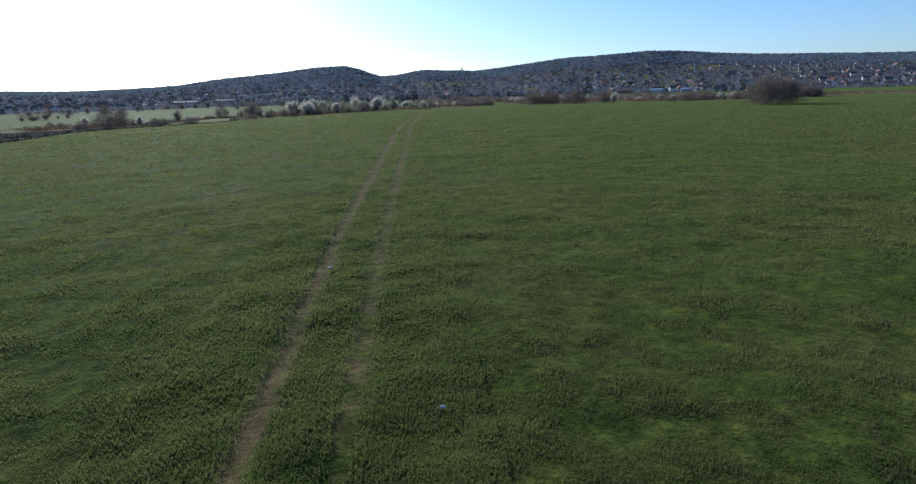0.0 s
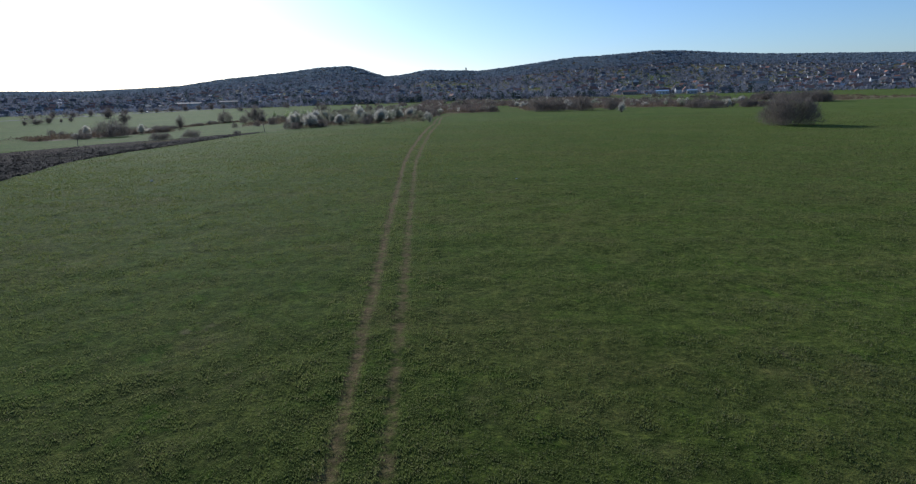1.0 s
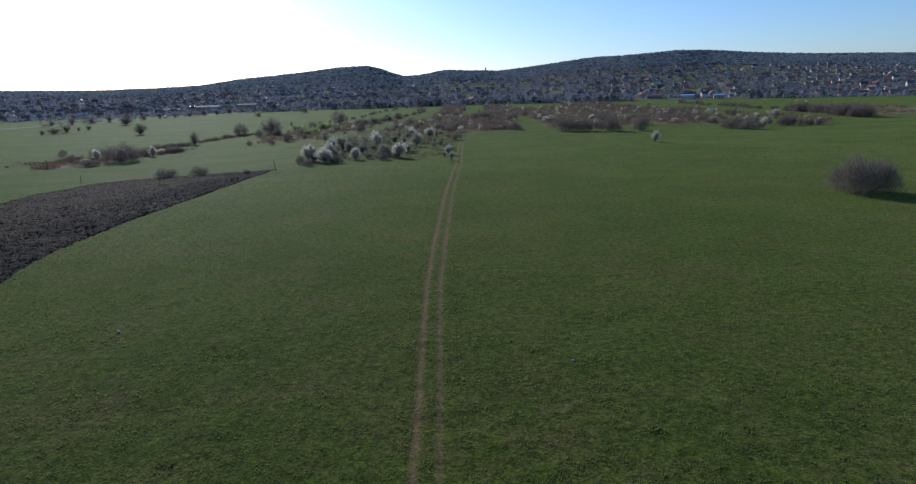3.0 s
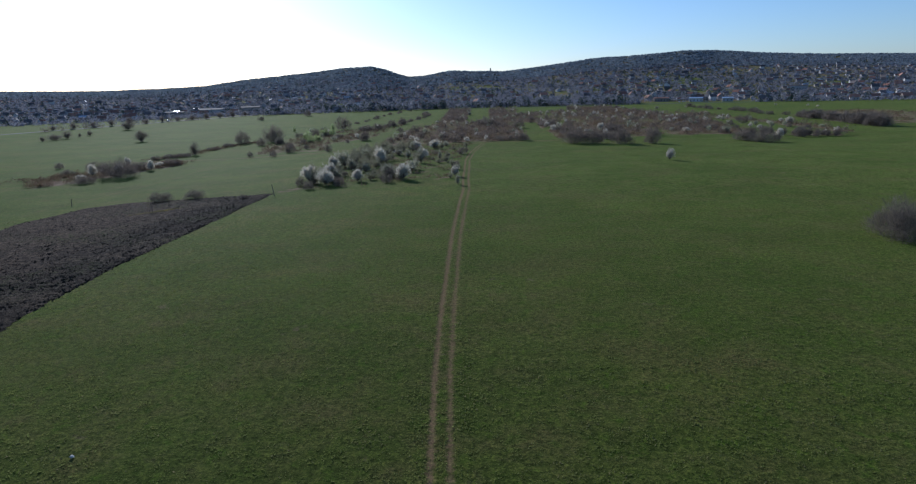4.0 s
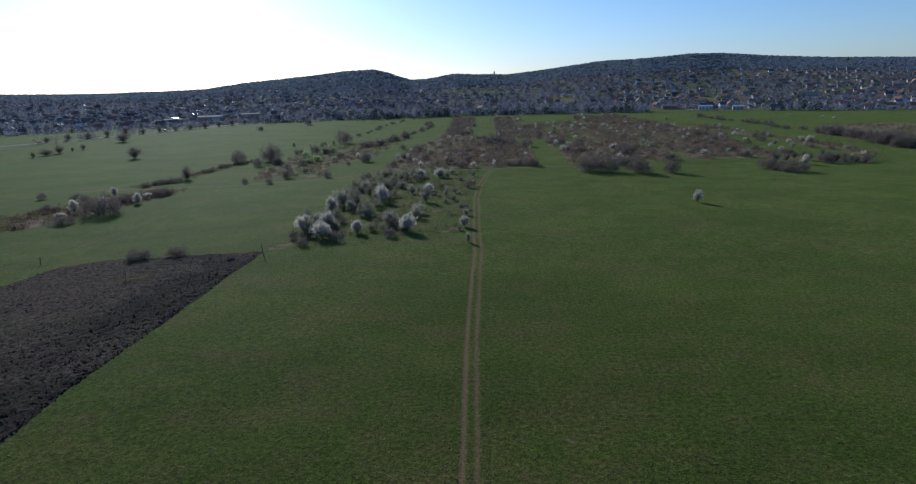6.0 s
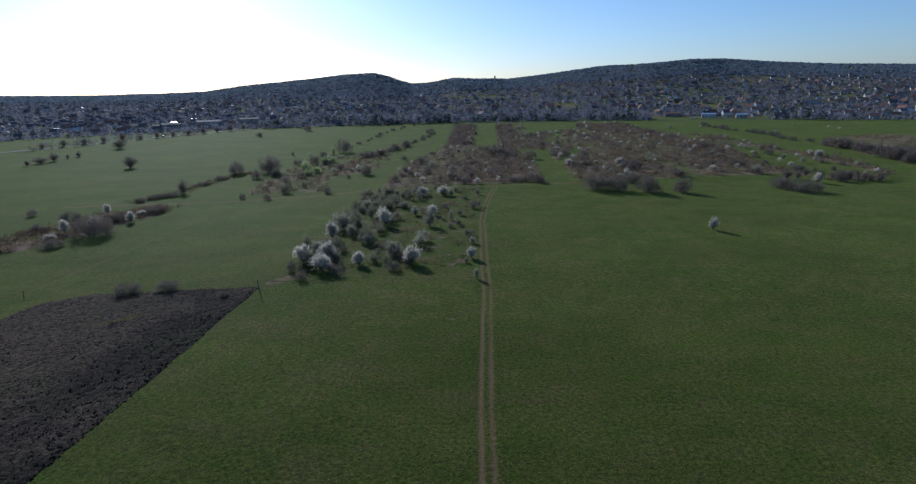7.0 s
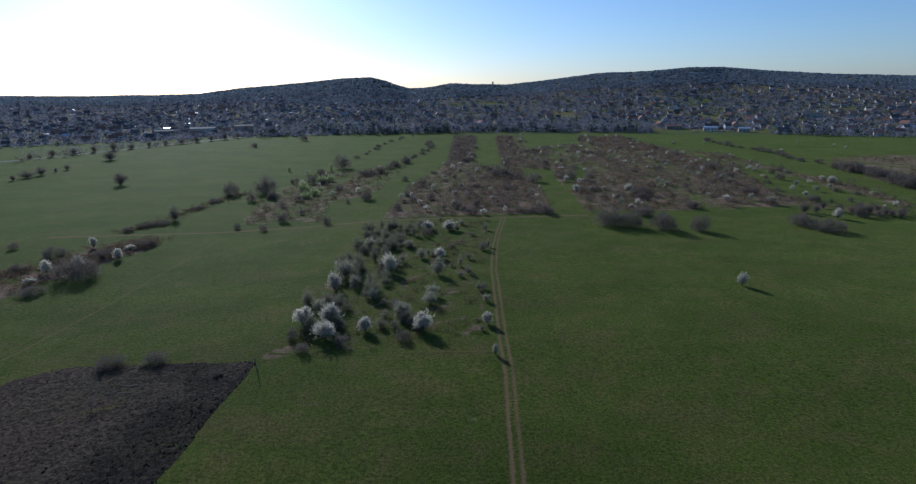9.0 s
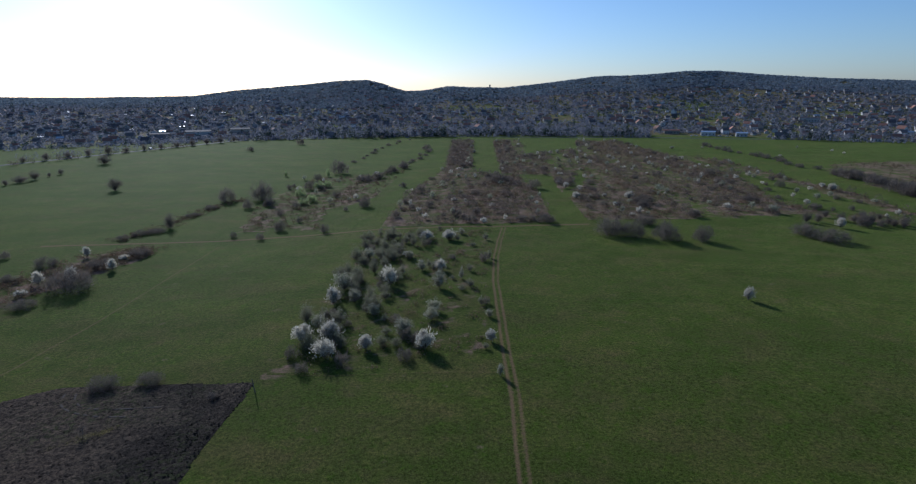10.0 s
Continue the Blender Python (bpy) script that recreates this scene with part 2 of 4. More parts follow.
def soil_material():
    n = Nodes("ploughed_soil")
    tone = n.ramp(n.noise(0.07, 5, 0.6), [(0.38, (0.040, 0.034, 0.029)), (0.5, (0.056, 0.047, 0.038)), (0.62, (0.085, 0.069, 0.053))])
    crumb = n.calc("ADD", n.attribute("dry"), n.span(n.noise(0.09, 5, 0.7), 0.3, 0.7, -0.35, 0.35))
    tone = n.mix(n.span(crumb, 0.3, 0.9, 0, 0.8), tone, (0.105, 0.082, 0.062))
    # The dark end of grain puts shade between clods into the colour; bump follows.
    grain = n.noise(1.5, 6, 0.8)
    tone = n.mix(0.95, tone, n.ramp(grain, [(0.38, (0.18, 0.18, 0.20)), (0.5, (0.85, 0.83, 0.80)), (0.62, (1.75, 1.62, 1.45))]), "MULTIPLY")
    weed = n.calc("MULTIPLY", n.span(n.noise(0.05, 3), 0.46, 0.62), n.span(n.noise(1.1, 5, 0.7), 0.48, 0.60))
    tone = n.mix(n.calc("MULTIPLY", weed, 0.6), tone, (0.062, 0.074, 0.026))
    n.colour(tone, 0.95, 0, 0.015)
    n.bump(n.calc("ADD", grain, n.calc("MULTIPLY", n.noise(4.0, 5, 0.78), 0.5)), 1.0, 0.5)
    return n.mat


SOIL = soil_material()
soil_track = plain("pressed_soil", (0.050, 0.042, 0.036), (0.115, 0.096, 0.078), 1.4, 0.95, 0, 0.02, relief=0.05)
WALLS = [plain("house_render_white", (0.30, 0.285, 0.27), (0.58, 0.56, 0.53), 0.5, by="each"), plain("house_render_cream", (0.24, 0.20, 0.165), (0.44, 0.375, 0.31), 0.5, by="each")]
ROOFS = [plain("clay_roof_tiles", (0.22, 0.12, 0.09), (0.42, 0.21, 0.14), 0.8, 0.8, 0, 0.1, by="each"), plain("dark_roof_tiles", (0.09, 0.08, 0.08), (0.20, 0.165, 0.15), 0.8, 0.8, 0, 0.08, by="each"), plain("sheet_metal_roof", (0.42, 0.42, 0.42), (0.62, 0.62, 0.61), 0.8, 0.24, 0.6)]
PANE = plain("window_glass", (0.02, 0.025, 0.03), (0.05, 0.055, 0.06), 2.0, 0.12, 0, 0.6)
PAINT = plain("car_paint", (0.10, 0.11, 0.13), (0.75, 0.75, 0.74), 4.0, 0.3, 0.0, 0.5, by="each")
RUBBER = plain("tyre_rubber", (0.02, 0.02, 0.02), (0.04, 0.04, 0.04), 9.0, 0.9)


# ---- building helpers ----
def part(name, verts, faces, material, parent=None, label="", smooth_faces=False):
    """One mesh object from points and faces, under a thing or part."""
    mesh = bpy.data.meshes.new(name)
    mesh.from_pydata([tuple(v) for v in verts], [], [tuple(int(i) for i in f) for f in faces])
    mesh.materials.append(material)
    if smooth_faces:
        mesh.shade_smooth()
    ob = new(name, mesh)
    if parent:
        ob.parent = parent
    return tagged(ob, label)


def soup(name, corners, material, parent=None):
    """A mesh of loose triangles or quads; corners has the shape (pieces, 3 or 4, 3)."""
    count, sides = corners.shape[:2]
    mesh = bpy.data.meshes.new(name)
    mesh.vertices.add(count * sides)
    mesh.vertices.foreach_set("co", corners.astype(np.float32).ravel())
    mesh.loops.add(count * sides)
    mesh.loops.foreach_set("vertex_index", np.arange(count * sides, dtype=np.int32))
    mesh.polygons.add(count)
    mesh.polygons.foreach_set("loop_start", np.arange(0, count * sides, sides, dtype=np.int32))
    mesh.update(calc_edges=True)
    mesh.materials.append(material)
    ob = new(name, mesh)
    if parent:
        ob.parent = parent
    return ob


def sheet(name, x, y, z, keep=None, material=None):
    """A grid mesh from arrays of the same (rows, columns) shape."""
    rows, cols = x.shape
    at = np.arange(rows * cols).reshape(rows, cols)
    quads = np.stack([at[:-1, :-1], at[:-1, 1:], at[1:, 1:], at[1:, :-1]], -1)
    quads = quads[keep] if keep is not None else quads.reshape(-1, 4)
    mesh = bpy.data.meshes.new(name)
    used, back = np.unique(quads, return_inverse=True)
    points = np.stack([x, y, z], -1).reshape(-1, 3)[used]
    mesh.vertices.add(len(points))
    mesh.vertices.foreach_set("co", points.astype(np.float32).ravel())
    mesh.loops.add(quads.size)
    mesh.loops.foreach_set("vertex_index", back.astype(np.int32).ravel())
    mesh.polygons.add(len(quads))
    mesh.polygons.foreach_set("loop_start", np.arange(0, quads.size, 4, dtype=np.int32))
    mesh.update(calc_edges=True)
    mesh.shade_smooth()
    mesh.materials.append(material)
    return new(name, mesh), used


def paint(ob, name, values):
    ob.data.attributes.new(name, "FLOAT", "POINT").data.foreach_set("value", np.asarray(values, np.float32).ravel())


def lattice(ix, iy, seed):
    h = (ix.astype(np.int64) * 374761393 + iy.astype(np.int64) * 668265263 + seed * 974634077) & 0x7FFFFFFF
    h = ((h ^ (h >> 13)) * 1274126177) & 0x7FFFFFFF
    return ((h ^ (h >> 16)) & 0xFFFF) / 65535.0


def wave(x, y, size, seed=0, octaves=3):
    """Smooth noise from -1 to 1, with hills about `size` metres wide."""
    total, weight, amp = 0.0, 0.0, 1.0
    for o in range(octaves):
        u, v = np.asarray(x) / size * 2**o + 31.7 * o, np.asarray(y) / size * 2**o + 17.3 * o
        i, j = np.floor(u), np.floor(v)
        a, b = u - i, v - j
        a, b = a * a * (3 - 2 * a), b * b * (3 - 2 * b)
        s = seed + 7 * o
        low = lattice(i, j, s) * (1 - a) + lattice(i + 1, j, s) * a
        high = lattice(i, j + 1, s) * (1 - a) + lattice(i + 1, j + 1, s) * a
        total, weight, amp = total + amp * (low * (1 - b) + high * b), weight + amp, amp * 0.5
    return 2 * total / weight - 1


def inside(x, y, corners):
    hit = np.zeros(np.shape(x), bool)
    for (ax, ay), (bx, by) in zip(corners, corners[1:] + corners[:1]):
        cross = ((ay > y) != (by > y)) & (x < (bx - ax) * (y - ay) / (by - ay + 1e-9) + ax)
        hit ^= cross
    return hit


def within(x, y, corners, gap):
    """1 well inside a polygon, 0 at its edge and outside."""
    turns = [2 * math.pi * k / 8 for k in range(8)]
    share = sum(inside(x + gap * math.cos(a), y + gap * math.sin(a), corners).astype(float) for a in turns) / 8
    return np.clip(share * 2 - 1, 0, 1) * inside(x, y, corners)


def scatter(corners, count, rng):
    """Random places inside a polygon of the plan."""
    c = np.array(corners, float)
    found = np.zeros((0, 2))
    while len(found) < count:
        p = rng.uniform(c.min(0), c.max(0), (count * 2, 2))
        found = np.vstack([found, p[inside(p[:, 0], p[:, 1], corners)]])
    return found[:count]


def joined(lists):
    """Tubes and the like, as (points, faces) pairs, into one pair."""
    points, faces = [], []
    for p, f in lists:
        faces += [[i + len(points) for i in g] for g in f]
        points += list(p)
    return points, faces


def tube(path, radii, sides=5):
    """A tapered limb along a path."""
    points, faces = [], []
    for k, (p, r) in enumerate(zip(path, radii)):
        ahead = Vector(path[min(k + 1, len(path) - 1)]) - Vector(path[max(k - 1, 0)])
        turn = ahead.to_track_quat("Z", "Y")
        points += [Vector(p) + turn @ Vector((r * math.cos(a), r * math.sin(a), 0)) for a in (2 * math.pi * s / sides for s in range(sides))]
    for k in range(len(path) - 1):
        for s in range(sides):
            t = (s + 1) % sides
            faces.append((k * sides + s, k * sides + t, (k + 1) * sides + t, (k + 1) * sides + s))
    faces.append(tuple((len(path) - 1) * sides + s for s in range(sides)))
    return points, faces


def slivers(start, way, length, width, rng):
    """Thin twigs as long triangles."""
    side = np.cross(way, rng.normal(size=way.shape))
    side /= np.linalg.norm(side, axis=1, keepdims=True) + 1e-9
    w = (width * 0.5)[:, None]
    return np.stack([start - side * w, start + side * w, start + way * length[:, None]], 1)


def flakes(place, size, rng, axis=None):
    """Small leaves or petals, turned at random or across an axis."""
    a = rng.normal(size=place.shape) if axis is None else np.cross(axis, rng.normal(size=place.shape))
    a /= np.linalg.norm(a, axis=1, keepdims=True) + 1e-9
    b = np.cross(a, rng.normal(size=place.shape) if axis is None else axis)
    b /= np.linalg.norm(b, axis=1, keepdims=True) + 1e-9
    a, b = a * size[:, None] * 0.5, b * size[:, None] * 0.5
    return np.stack([place - a, place - b * 0.8, place + a, place + b * 0.8], 1)


def base(x, y):
    return float(height(x, y))


# ---- ground ----
TRACK_Y = [-80, -20, 4.9, 6.7, 15.3, 38, 72, 89, 124, 155, 168, 185, 201, 238, 264, 290, 312]
TRACK_X = [0.5, -1.4, -2.24, -2.4, -3.1, -4.66, -6.8, -7.3, -7.9, -7.7, -7.5, -8.1, -8.4, -8.9, -8.0, -5.6, -3.0]
FIELD = [(-58, 175), (-98, 175.5), (-106, 170), (-109, 150), (-101, 125), (-91, 100), (-77, 60), (-66, 25), (-41, 25), (-50, 66), (-55.5, 85), (-58, 110)]
GROVE = [(-54, 178), (-56, 219), (-59, 310), (-8, 308), (-10.5, 257), (-12, 217), (-12.5, 188), (-22, 186), (-40, 177)]
SCRUBS = [
    [(-57, 315), (-54, 403), (-43, 472), (-38, 519), (-42, 736), (-17, 748), (-18, 499), (-1, 468), (13, 468), (21, 397), (19, 322)],
    [(4, 732), (34, 745), (33, 610), (79, 646), (64, 498), (33, 397), (37, 467), (3, 476)],
    [(96, 729), (141, 743), (155, 616), (191, 559), (193, 477), (200, 406), (194, 349), (171, 320), (142, 346), (86, 330), (35, 326), (35, 379), (54, 441)],
    [(-120, 316), (-132, 373), (-139, 481), (-89, 487), (-64, 586), (-72, 389), (-91, 360), (-83, 316)],
    [(-152, 206), (-143, 254), (-136, 280), (-145, 292), (-165, 276), (-170, 231)],
    [(264, 537), (340, 551), (330, 396), (230, 396), (234, 438), (236, 490)],
]


GLADES = [[(163, 471), (181, 476), (182, 396), (178, 352), (154, 339), (144, 378)]]


def spread(*runs):
    """Grid lines: (from, to, step) runs, end to end."""
    return np.unique(np.round(np.concatenate([np.arange(a, b + s / 2, s) for a, b, s in runs]), 3))


def turf_relief(x, y):
    """Tussocks of the near meadow, none far off."""
    near = (1 - smooth(np.hypot(x, y - 10), 40, 120))
    return near * (0.10 * wave(x, y, 1.9, 3) + 0.05 * wave(x, y, 0.9, 5, 2)) + 0.12 * wave(x, y, 14, 9)


def build_ground():
    gx = spread((-4900, -1900, 500), (-1900, -900, 50), (-900, -220, 14), (-220, -80, 3.5), (-80, -26, 1.2), (-26, 26, 0.4), (26, 80, 1.2), (80, 220, 3.5), (220, 900, 14), (900, 1900, 50), (1900, 4900, 500))
    gy = spread((-4900, -100, 600), (-100, -8, 6), (-8, 50, 0.4), (50, 120, 1.0), (120, 330, 2.5), (330, 780, 6), (780, 1700, 14), (1700, 2500, 80), (2500, 4900, 400))
    x, y = np.meshgrid(gx, gy)
    off = np.abs(x - np.interp(y, TRACK_Y, TRACK_X))
    on = (1 - smooth(off, 1.5, 2.0)) * (y < 313)
    d = np.hypot(x, y)
    z = height(x, y) + turf_relief(x, y) - 0.07 * on
    z -= 0.14 * within(x, y, FIELD, 2.5)
    z += smooth(d, 900, 1200) * (1.4 * wave(x, y, 130, 21) + 0.6 * wave(x, y, 40, 22))
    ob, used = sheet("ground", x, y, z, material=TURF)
    dry = np.zeros(x.shape)
    for k, area in enumerate(SCRUBS):
        dry = np.maximum(dry, inside(x, y, area) * ((0.72, 0.78, 0.70, 0.4, 0.7, 0.8)[k] + 0.6 * wave(x, y * 0.12, 15, 71, 2)))
    for area in GLADES:
        dry = np.where(inside(x, y, area), 0.15, dry)
    dry = np.maximum(dry, 0.24 * inside(x, y, GROVE))
    dry = np.maximum(dry, 0.8 * np.exp(-(((x + 55) / 4.5) ** 2) - ((y - 179) / 3.5) ** 2))
    dry = np.maximum(dry, np.maximum(0.68 + 0.45 * wave(x, y * 2.0, 70, 63, 2), smooth(d, 1100, 1300)) * smooth(d, 800, 860))
    paint(ob, "dry", dry.ravel()[used])
    paint(ob, "dirt", np.zeros(len(used)))
    return tagged(ob, "green spring meadow of short uneven grass rising into hills", "ground", kind="structure")


build_ground()


def build_track():
    rows = np.concatenate([np.arange(-70, -4, 1.5), np.arange(-4, 60, 0.25), np.arange(60, 312.5, 0.7)])
    cols = np.linspace(-2.3, 2.3, 43)
    v, y = np.meshgrid(cols, rows)
    mid = np.interp(y, TRACK_Y, TRACK_X) + 0.10 * wave(y, 0 * y, 9, 4, 2)
    half = 0.5 * np.interp(y, [5, 15, 38, 72, 90, 155], [1.02, 1.16, 1.27, 1.34, 1.40, 1.50])
    x = mid + v
    wide = np.interp(y, [0, 40, 120], [0.24, 0.30, 0.42]) + 0.05 * wave(y, v * 0, 6, 8, 2)
    rut = np.exp(-(((np.abs(v) - half) / wide) ** 2)) * np.where(v < 0, 1.0, (0.85 + 0.2 * wave(y, v * 0, 12, 6, 2)) * np.interp(y, [0, 35], [0.55, 1.0]))
    edge = smooth(np.abs(v), 1.8, 2.3)
    z = height(x, y) + turf_relief(x, y) + 0.02 - 0.05 * rut - 0.055 * edge
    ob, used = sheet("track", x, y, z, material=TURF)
    paint(ob, "dry", np.zeros(len(used)))
    paint(ob, "dirt", (rut * np.interp(y, [0, 30, 90], [0.62, 0.70, 1.05]) + 0.12 * np.exp(-((v / 1.1) ** 2))).ravel()[used])
    return tagged(ob, "two worn wheel ruts of bare earth running through the meadow", "dirt track", kind="structure")


build_track()


def build_strip(name, line, wide, lift, material, label, category, dirt=0.0, step=4.0):
    """A path or road along a line of the plan."""
    line = [Vector((*p, 0)) for p in line]
    places = []
    for a, b in zip(line, line[1:]):
        count = max(1, int((b - a).length / step))
        places += [a.lerp(b, k / count) for k in range(count)]
    places.append(line[-1])
    for _ in range(6):
        places = [places[0]] + [(a + b * 2 + c) / 4 for a, b, c in zip(places, places[1:], places[2:])] + [places[-1]]
    cols = np.linspace(-0.5, 0.5, 7) * wide
    x, y = np.zeros((len(places), 7)), np.zeros((len(places), 7))
    for k, p in enumerate(places):
        way = (places[min(k + 1, len(places) - 1)] - places[max(k - 1, 0)]).normalized()
        x[k], y[k] = p.x + way.y * cols, p.y - way.x * cols
    z = height(x, y) + 0.12 * wave(x, y, 14, 9) + lift - (lift + 0.02) * (np.abs(cols) > wide * 0.45)
    ob, used = sheet(name, x, y, z, material=material)
    if dirt:
        paint(ob, "dirt", (dirt * (1 - (np.abs(cols) / wide * 2)[None, :] ** 2) * np.ones(x.shape)).ravel()[used])
        paint(ob, "dry", np.zeros(len(used)))
    return tagged(ob, label, category, kind="structure")


build_strip("cross_path", [(-190, 292), (-120, 301), (-87, 306), (-59, 312), (-30, 313), (0, 314), (34, 318)], 3.0, 0.05, TURF, "narrow trodden path across the grass", "path", 1.25, 2.5)
build_strip("footpath", [(-118, 168), (-115, 180), (-114, 208), (-115, 240), (-117, 292)], 1.1, 0.03, TURF, "faint trodden line through the grass", "path", 0.7, 2.5)
build_strip("footpath", [(-57, 178.5), (-45, 176.5), (-28, 177.5), (-10, 178)], 1.1, 0.03, TURF, "faint wheel line across the meadow", "path", 0.4, 2.0)
ROAD = [(-560, 330), (-470, 450), (-410, 540), (-365, 627), (-301, 751), (-229, 806), (-141, 822), (46, 790), (186, 778), (307, 745), (453, 709), (640, 665)]
build_strip("road", ROAD, 5.0, 0.25, ASPHALT, "grey asphalt country road along the village edge", "road", 0.0, 8.0)


def build_field():
    gx, gy = np.arange(-112, -38, 0.42), np.arange(24, 178, 0.42)
    x, y = np.meshgrid(gx, gy)
    edge = inside(x + 0.7 * wave(x, y, 6, 2), y + 0.7 * wave(x, y, 5, 4), FIELD)
    z = height(x, y) + 0.12 * wave(x, y, 14, 9) + 0.01 + within(x, y, FIELD, 1.2) * (0.07 + 0.17 * wave(x, y, 0.95, 11, 2)) + 0.02 * np.sin(x * 2.6 + 1.5 * wave(x, y, 8, 3))
    keep = edge[:-1, :-1] & edge[1:, 1:] & edge[1:, :-1] & edge[:-1, 1:]
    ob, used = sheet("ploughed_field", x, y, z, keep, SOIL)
    paint(ob, "dry", smooth(-x - 0.12 * (y - 150), 62, 88).ravel()[used])
    return tagged(ob, "dark ploughed field of rough clods beside the meadow", "field", kind="structure")


build_field()


def build_clods(count):
    """Clods turned up by the plough, as one object."""
    rng = np.random.default_rng(77)
    p = scatter(FIELD, count, rng)
    p = p[within(p[:, 0], p[:, 1], FIELD, 0.6) > 0.2]
    p = p[rng.uniform(size=len(p)) < 0.15 + 0.85 * smooth(p[:, 0] - 0.25 * (p[:, 1] - 100), -95, -62)]
    n = len(p)
    size = rng.uniform(0.08, 0.28, n)
    z = height(p[:, 0], p[:, 1]) + 0.12 * wave(p[:, 0], p[:, 1], 14, 9) + 0.02
    a = rng.uniform(0, 2 * np.pi, (n, 1)) + np.arange(4)[None, :] * np.pi / 2 + rng.normal(0, 0.25, (n, 4))
    ring = np.stack([p[:, :1] + np.cos(a) * size[:, None] * rng.uniform(0.7, 1.3, (n, 4)), p[:, 1:] + np.sin(a) * size[:, None] * rng.uniform(0.7, 1.3, (n, 4)), np.repeat(z[:, None] - 0.05, 4, 1)], -1)
    top = np.stack([p[:, 0] + rng.normal(0, 0.3, n) * size, p[:, 1] + rng.normal(0, 0.3, n) * size, z + size * rng.uniform(0.5, 1.0, n)], -1)
    sides = [np.stack([ring[:, k], ring[:, (k + 1) % 4], top], 1) for k in range(4)]
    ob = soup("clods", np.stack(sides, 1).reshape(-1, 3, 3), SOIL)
    return tagged(ob, "dark clods of earth turned up by the plough", "soil", kind="stuff")


build_clods(22000)
for line in ([(-95.2, 174.1), (-95.0, 171.2), (-93.2, 168.0), (-88.8, 165.1), (-83.4, 163.5), (-74.0, 163.0)], [(-92.8, 172.4), (-91.3, 169.3), (-87.7, 166.7), (-83.3, 165.8), (-69.9, 166.4)]):
    build_strip("wheel_mark", line, 0.55, 0.09, soil_track, "pale curved wheel mark pressed into the ploughed soil", "track", 0.0, 1.0)


# ---- woody plants ----
def empty(name, label, category, group=""):
    return tagged(new(name), label, category, group)


def limb_path(start, way, length, rng, bend=0.25, up=0.15, steps=4):
    path, p, w = [Vector(start)], Vector(start), Vector(way).normalized()
    for _ in range(steps):
        w = (w + Vector(rng.normal(0, bend, 3)) + Vector((0, 0, up))).normalized()
        p = p + w * (length / steps)
        path.append(p.copy())
    return path


def clump_tree(rng, tall, wide, limbs, fork, low):
    """A trunk that forks into limbs, each ending in a clump of the crown; with the places and ways of the twigs."""
    trunk = limb_path((0, 0, -0.15), (0, 0, 1), tall * fork, rng, 0.08, 0.1)
    thick = 0.026 * tall
    tubes, spots, ways = [tube(trunk, [thick * (1 - 0.4 * k / 4) for k in range(5)], 7)], [], []
    for b in range(limbs * 2):
        a, r = 2 * math.pi * (b * 0.618 + rng.uniform(-0.06, 0.06)), math.sqrt((b + 0.5) / (limbs * 2))
        up = low + (0.92 - low) * math.sqrt(max(0.0, 1 - r * r)) * rng.uniform(0.35, 1.0) + rng.uniform(-0.06, 0.06)
        goal = Vector((math.cos(a) * r * wide * 0.40, math.sin(a) * r * wide * 0.40, up * tall * 0.92))
        root = trunk[2].lerp(trunk[4], rng.uniform(0.2, 1.0))
        bow = (root + goal) / 2 + Vector((goal.x * 0.15, goal.y * 0.15, 0)) + Vector(rng.normal(0, 0.03 * tall, 3))
        path = [root.lerp(bow, u).lerp(bow.lerp(goal, u), u) for u in (0, 0.3, 0.6, 0.85, 1.0)]
        tubes.append(tube(path, [thick * 0.42 * (1 - 0.8 * j / 4) for j in range(5)], 4 if wide > 3 else 3))
        size = rng.uniform(0.05, 0.17) * wide
        for _ in range(26):
            off = Vector(rng.normal(0, 1, 3)) * size * 0.75
            spots.append(goal + off)
            ways.append((off.normalized() + Vector((0, 0, 0.5)) + (goal - root).normalized() * 0.6).normalized())
        for u in (2, 3):
            for _ in range(5):
                spots.append(path[u] + Vector(rng.normal(0, 0.04 * wide, 3)))
                ways.append(Vector(rng.normal(0, 0.6, 3)) + Vector((0, 0, 0.7)))
    for _ in range(limbs * 22):
        a, r, up = rng.uniform(0, 2 * math.pi), 0.27 * wide * math.sqrt(rng.uniform()), rng.uniform(0.03, 0.42) * tall
        spots.append(Vector((math.cos(a) * r * (0.5 + up / tall), math.sin(a) * r * (0.5 + up / tall), up)))
        ways.append(Vector((math.cos(a) * 0.5, math.sin(a) * 0.5, 0.8)))
    return joined(tubes), np.array(spots), np.array(ways)


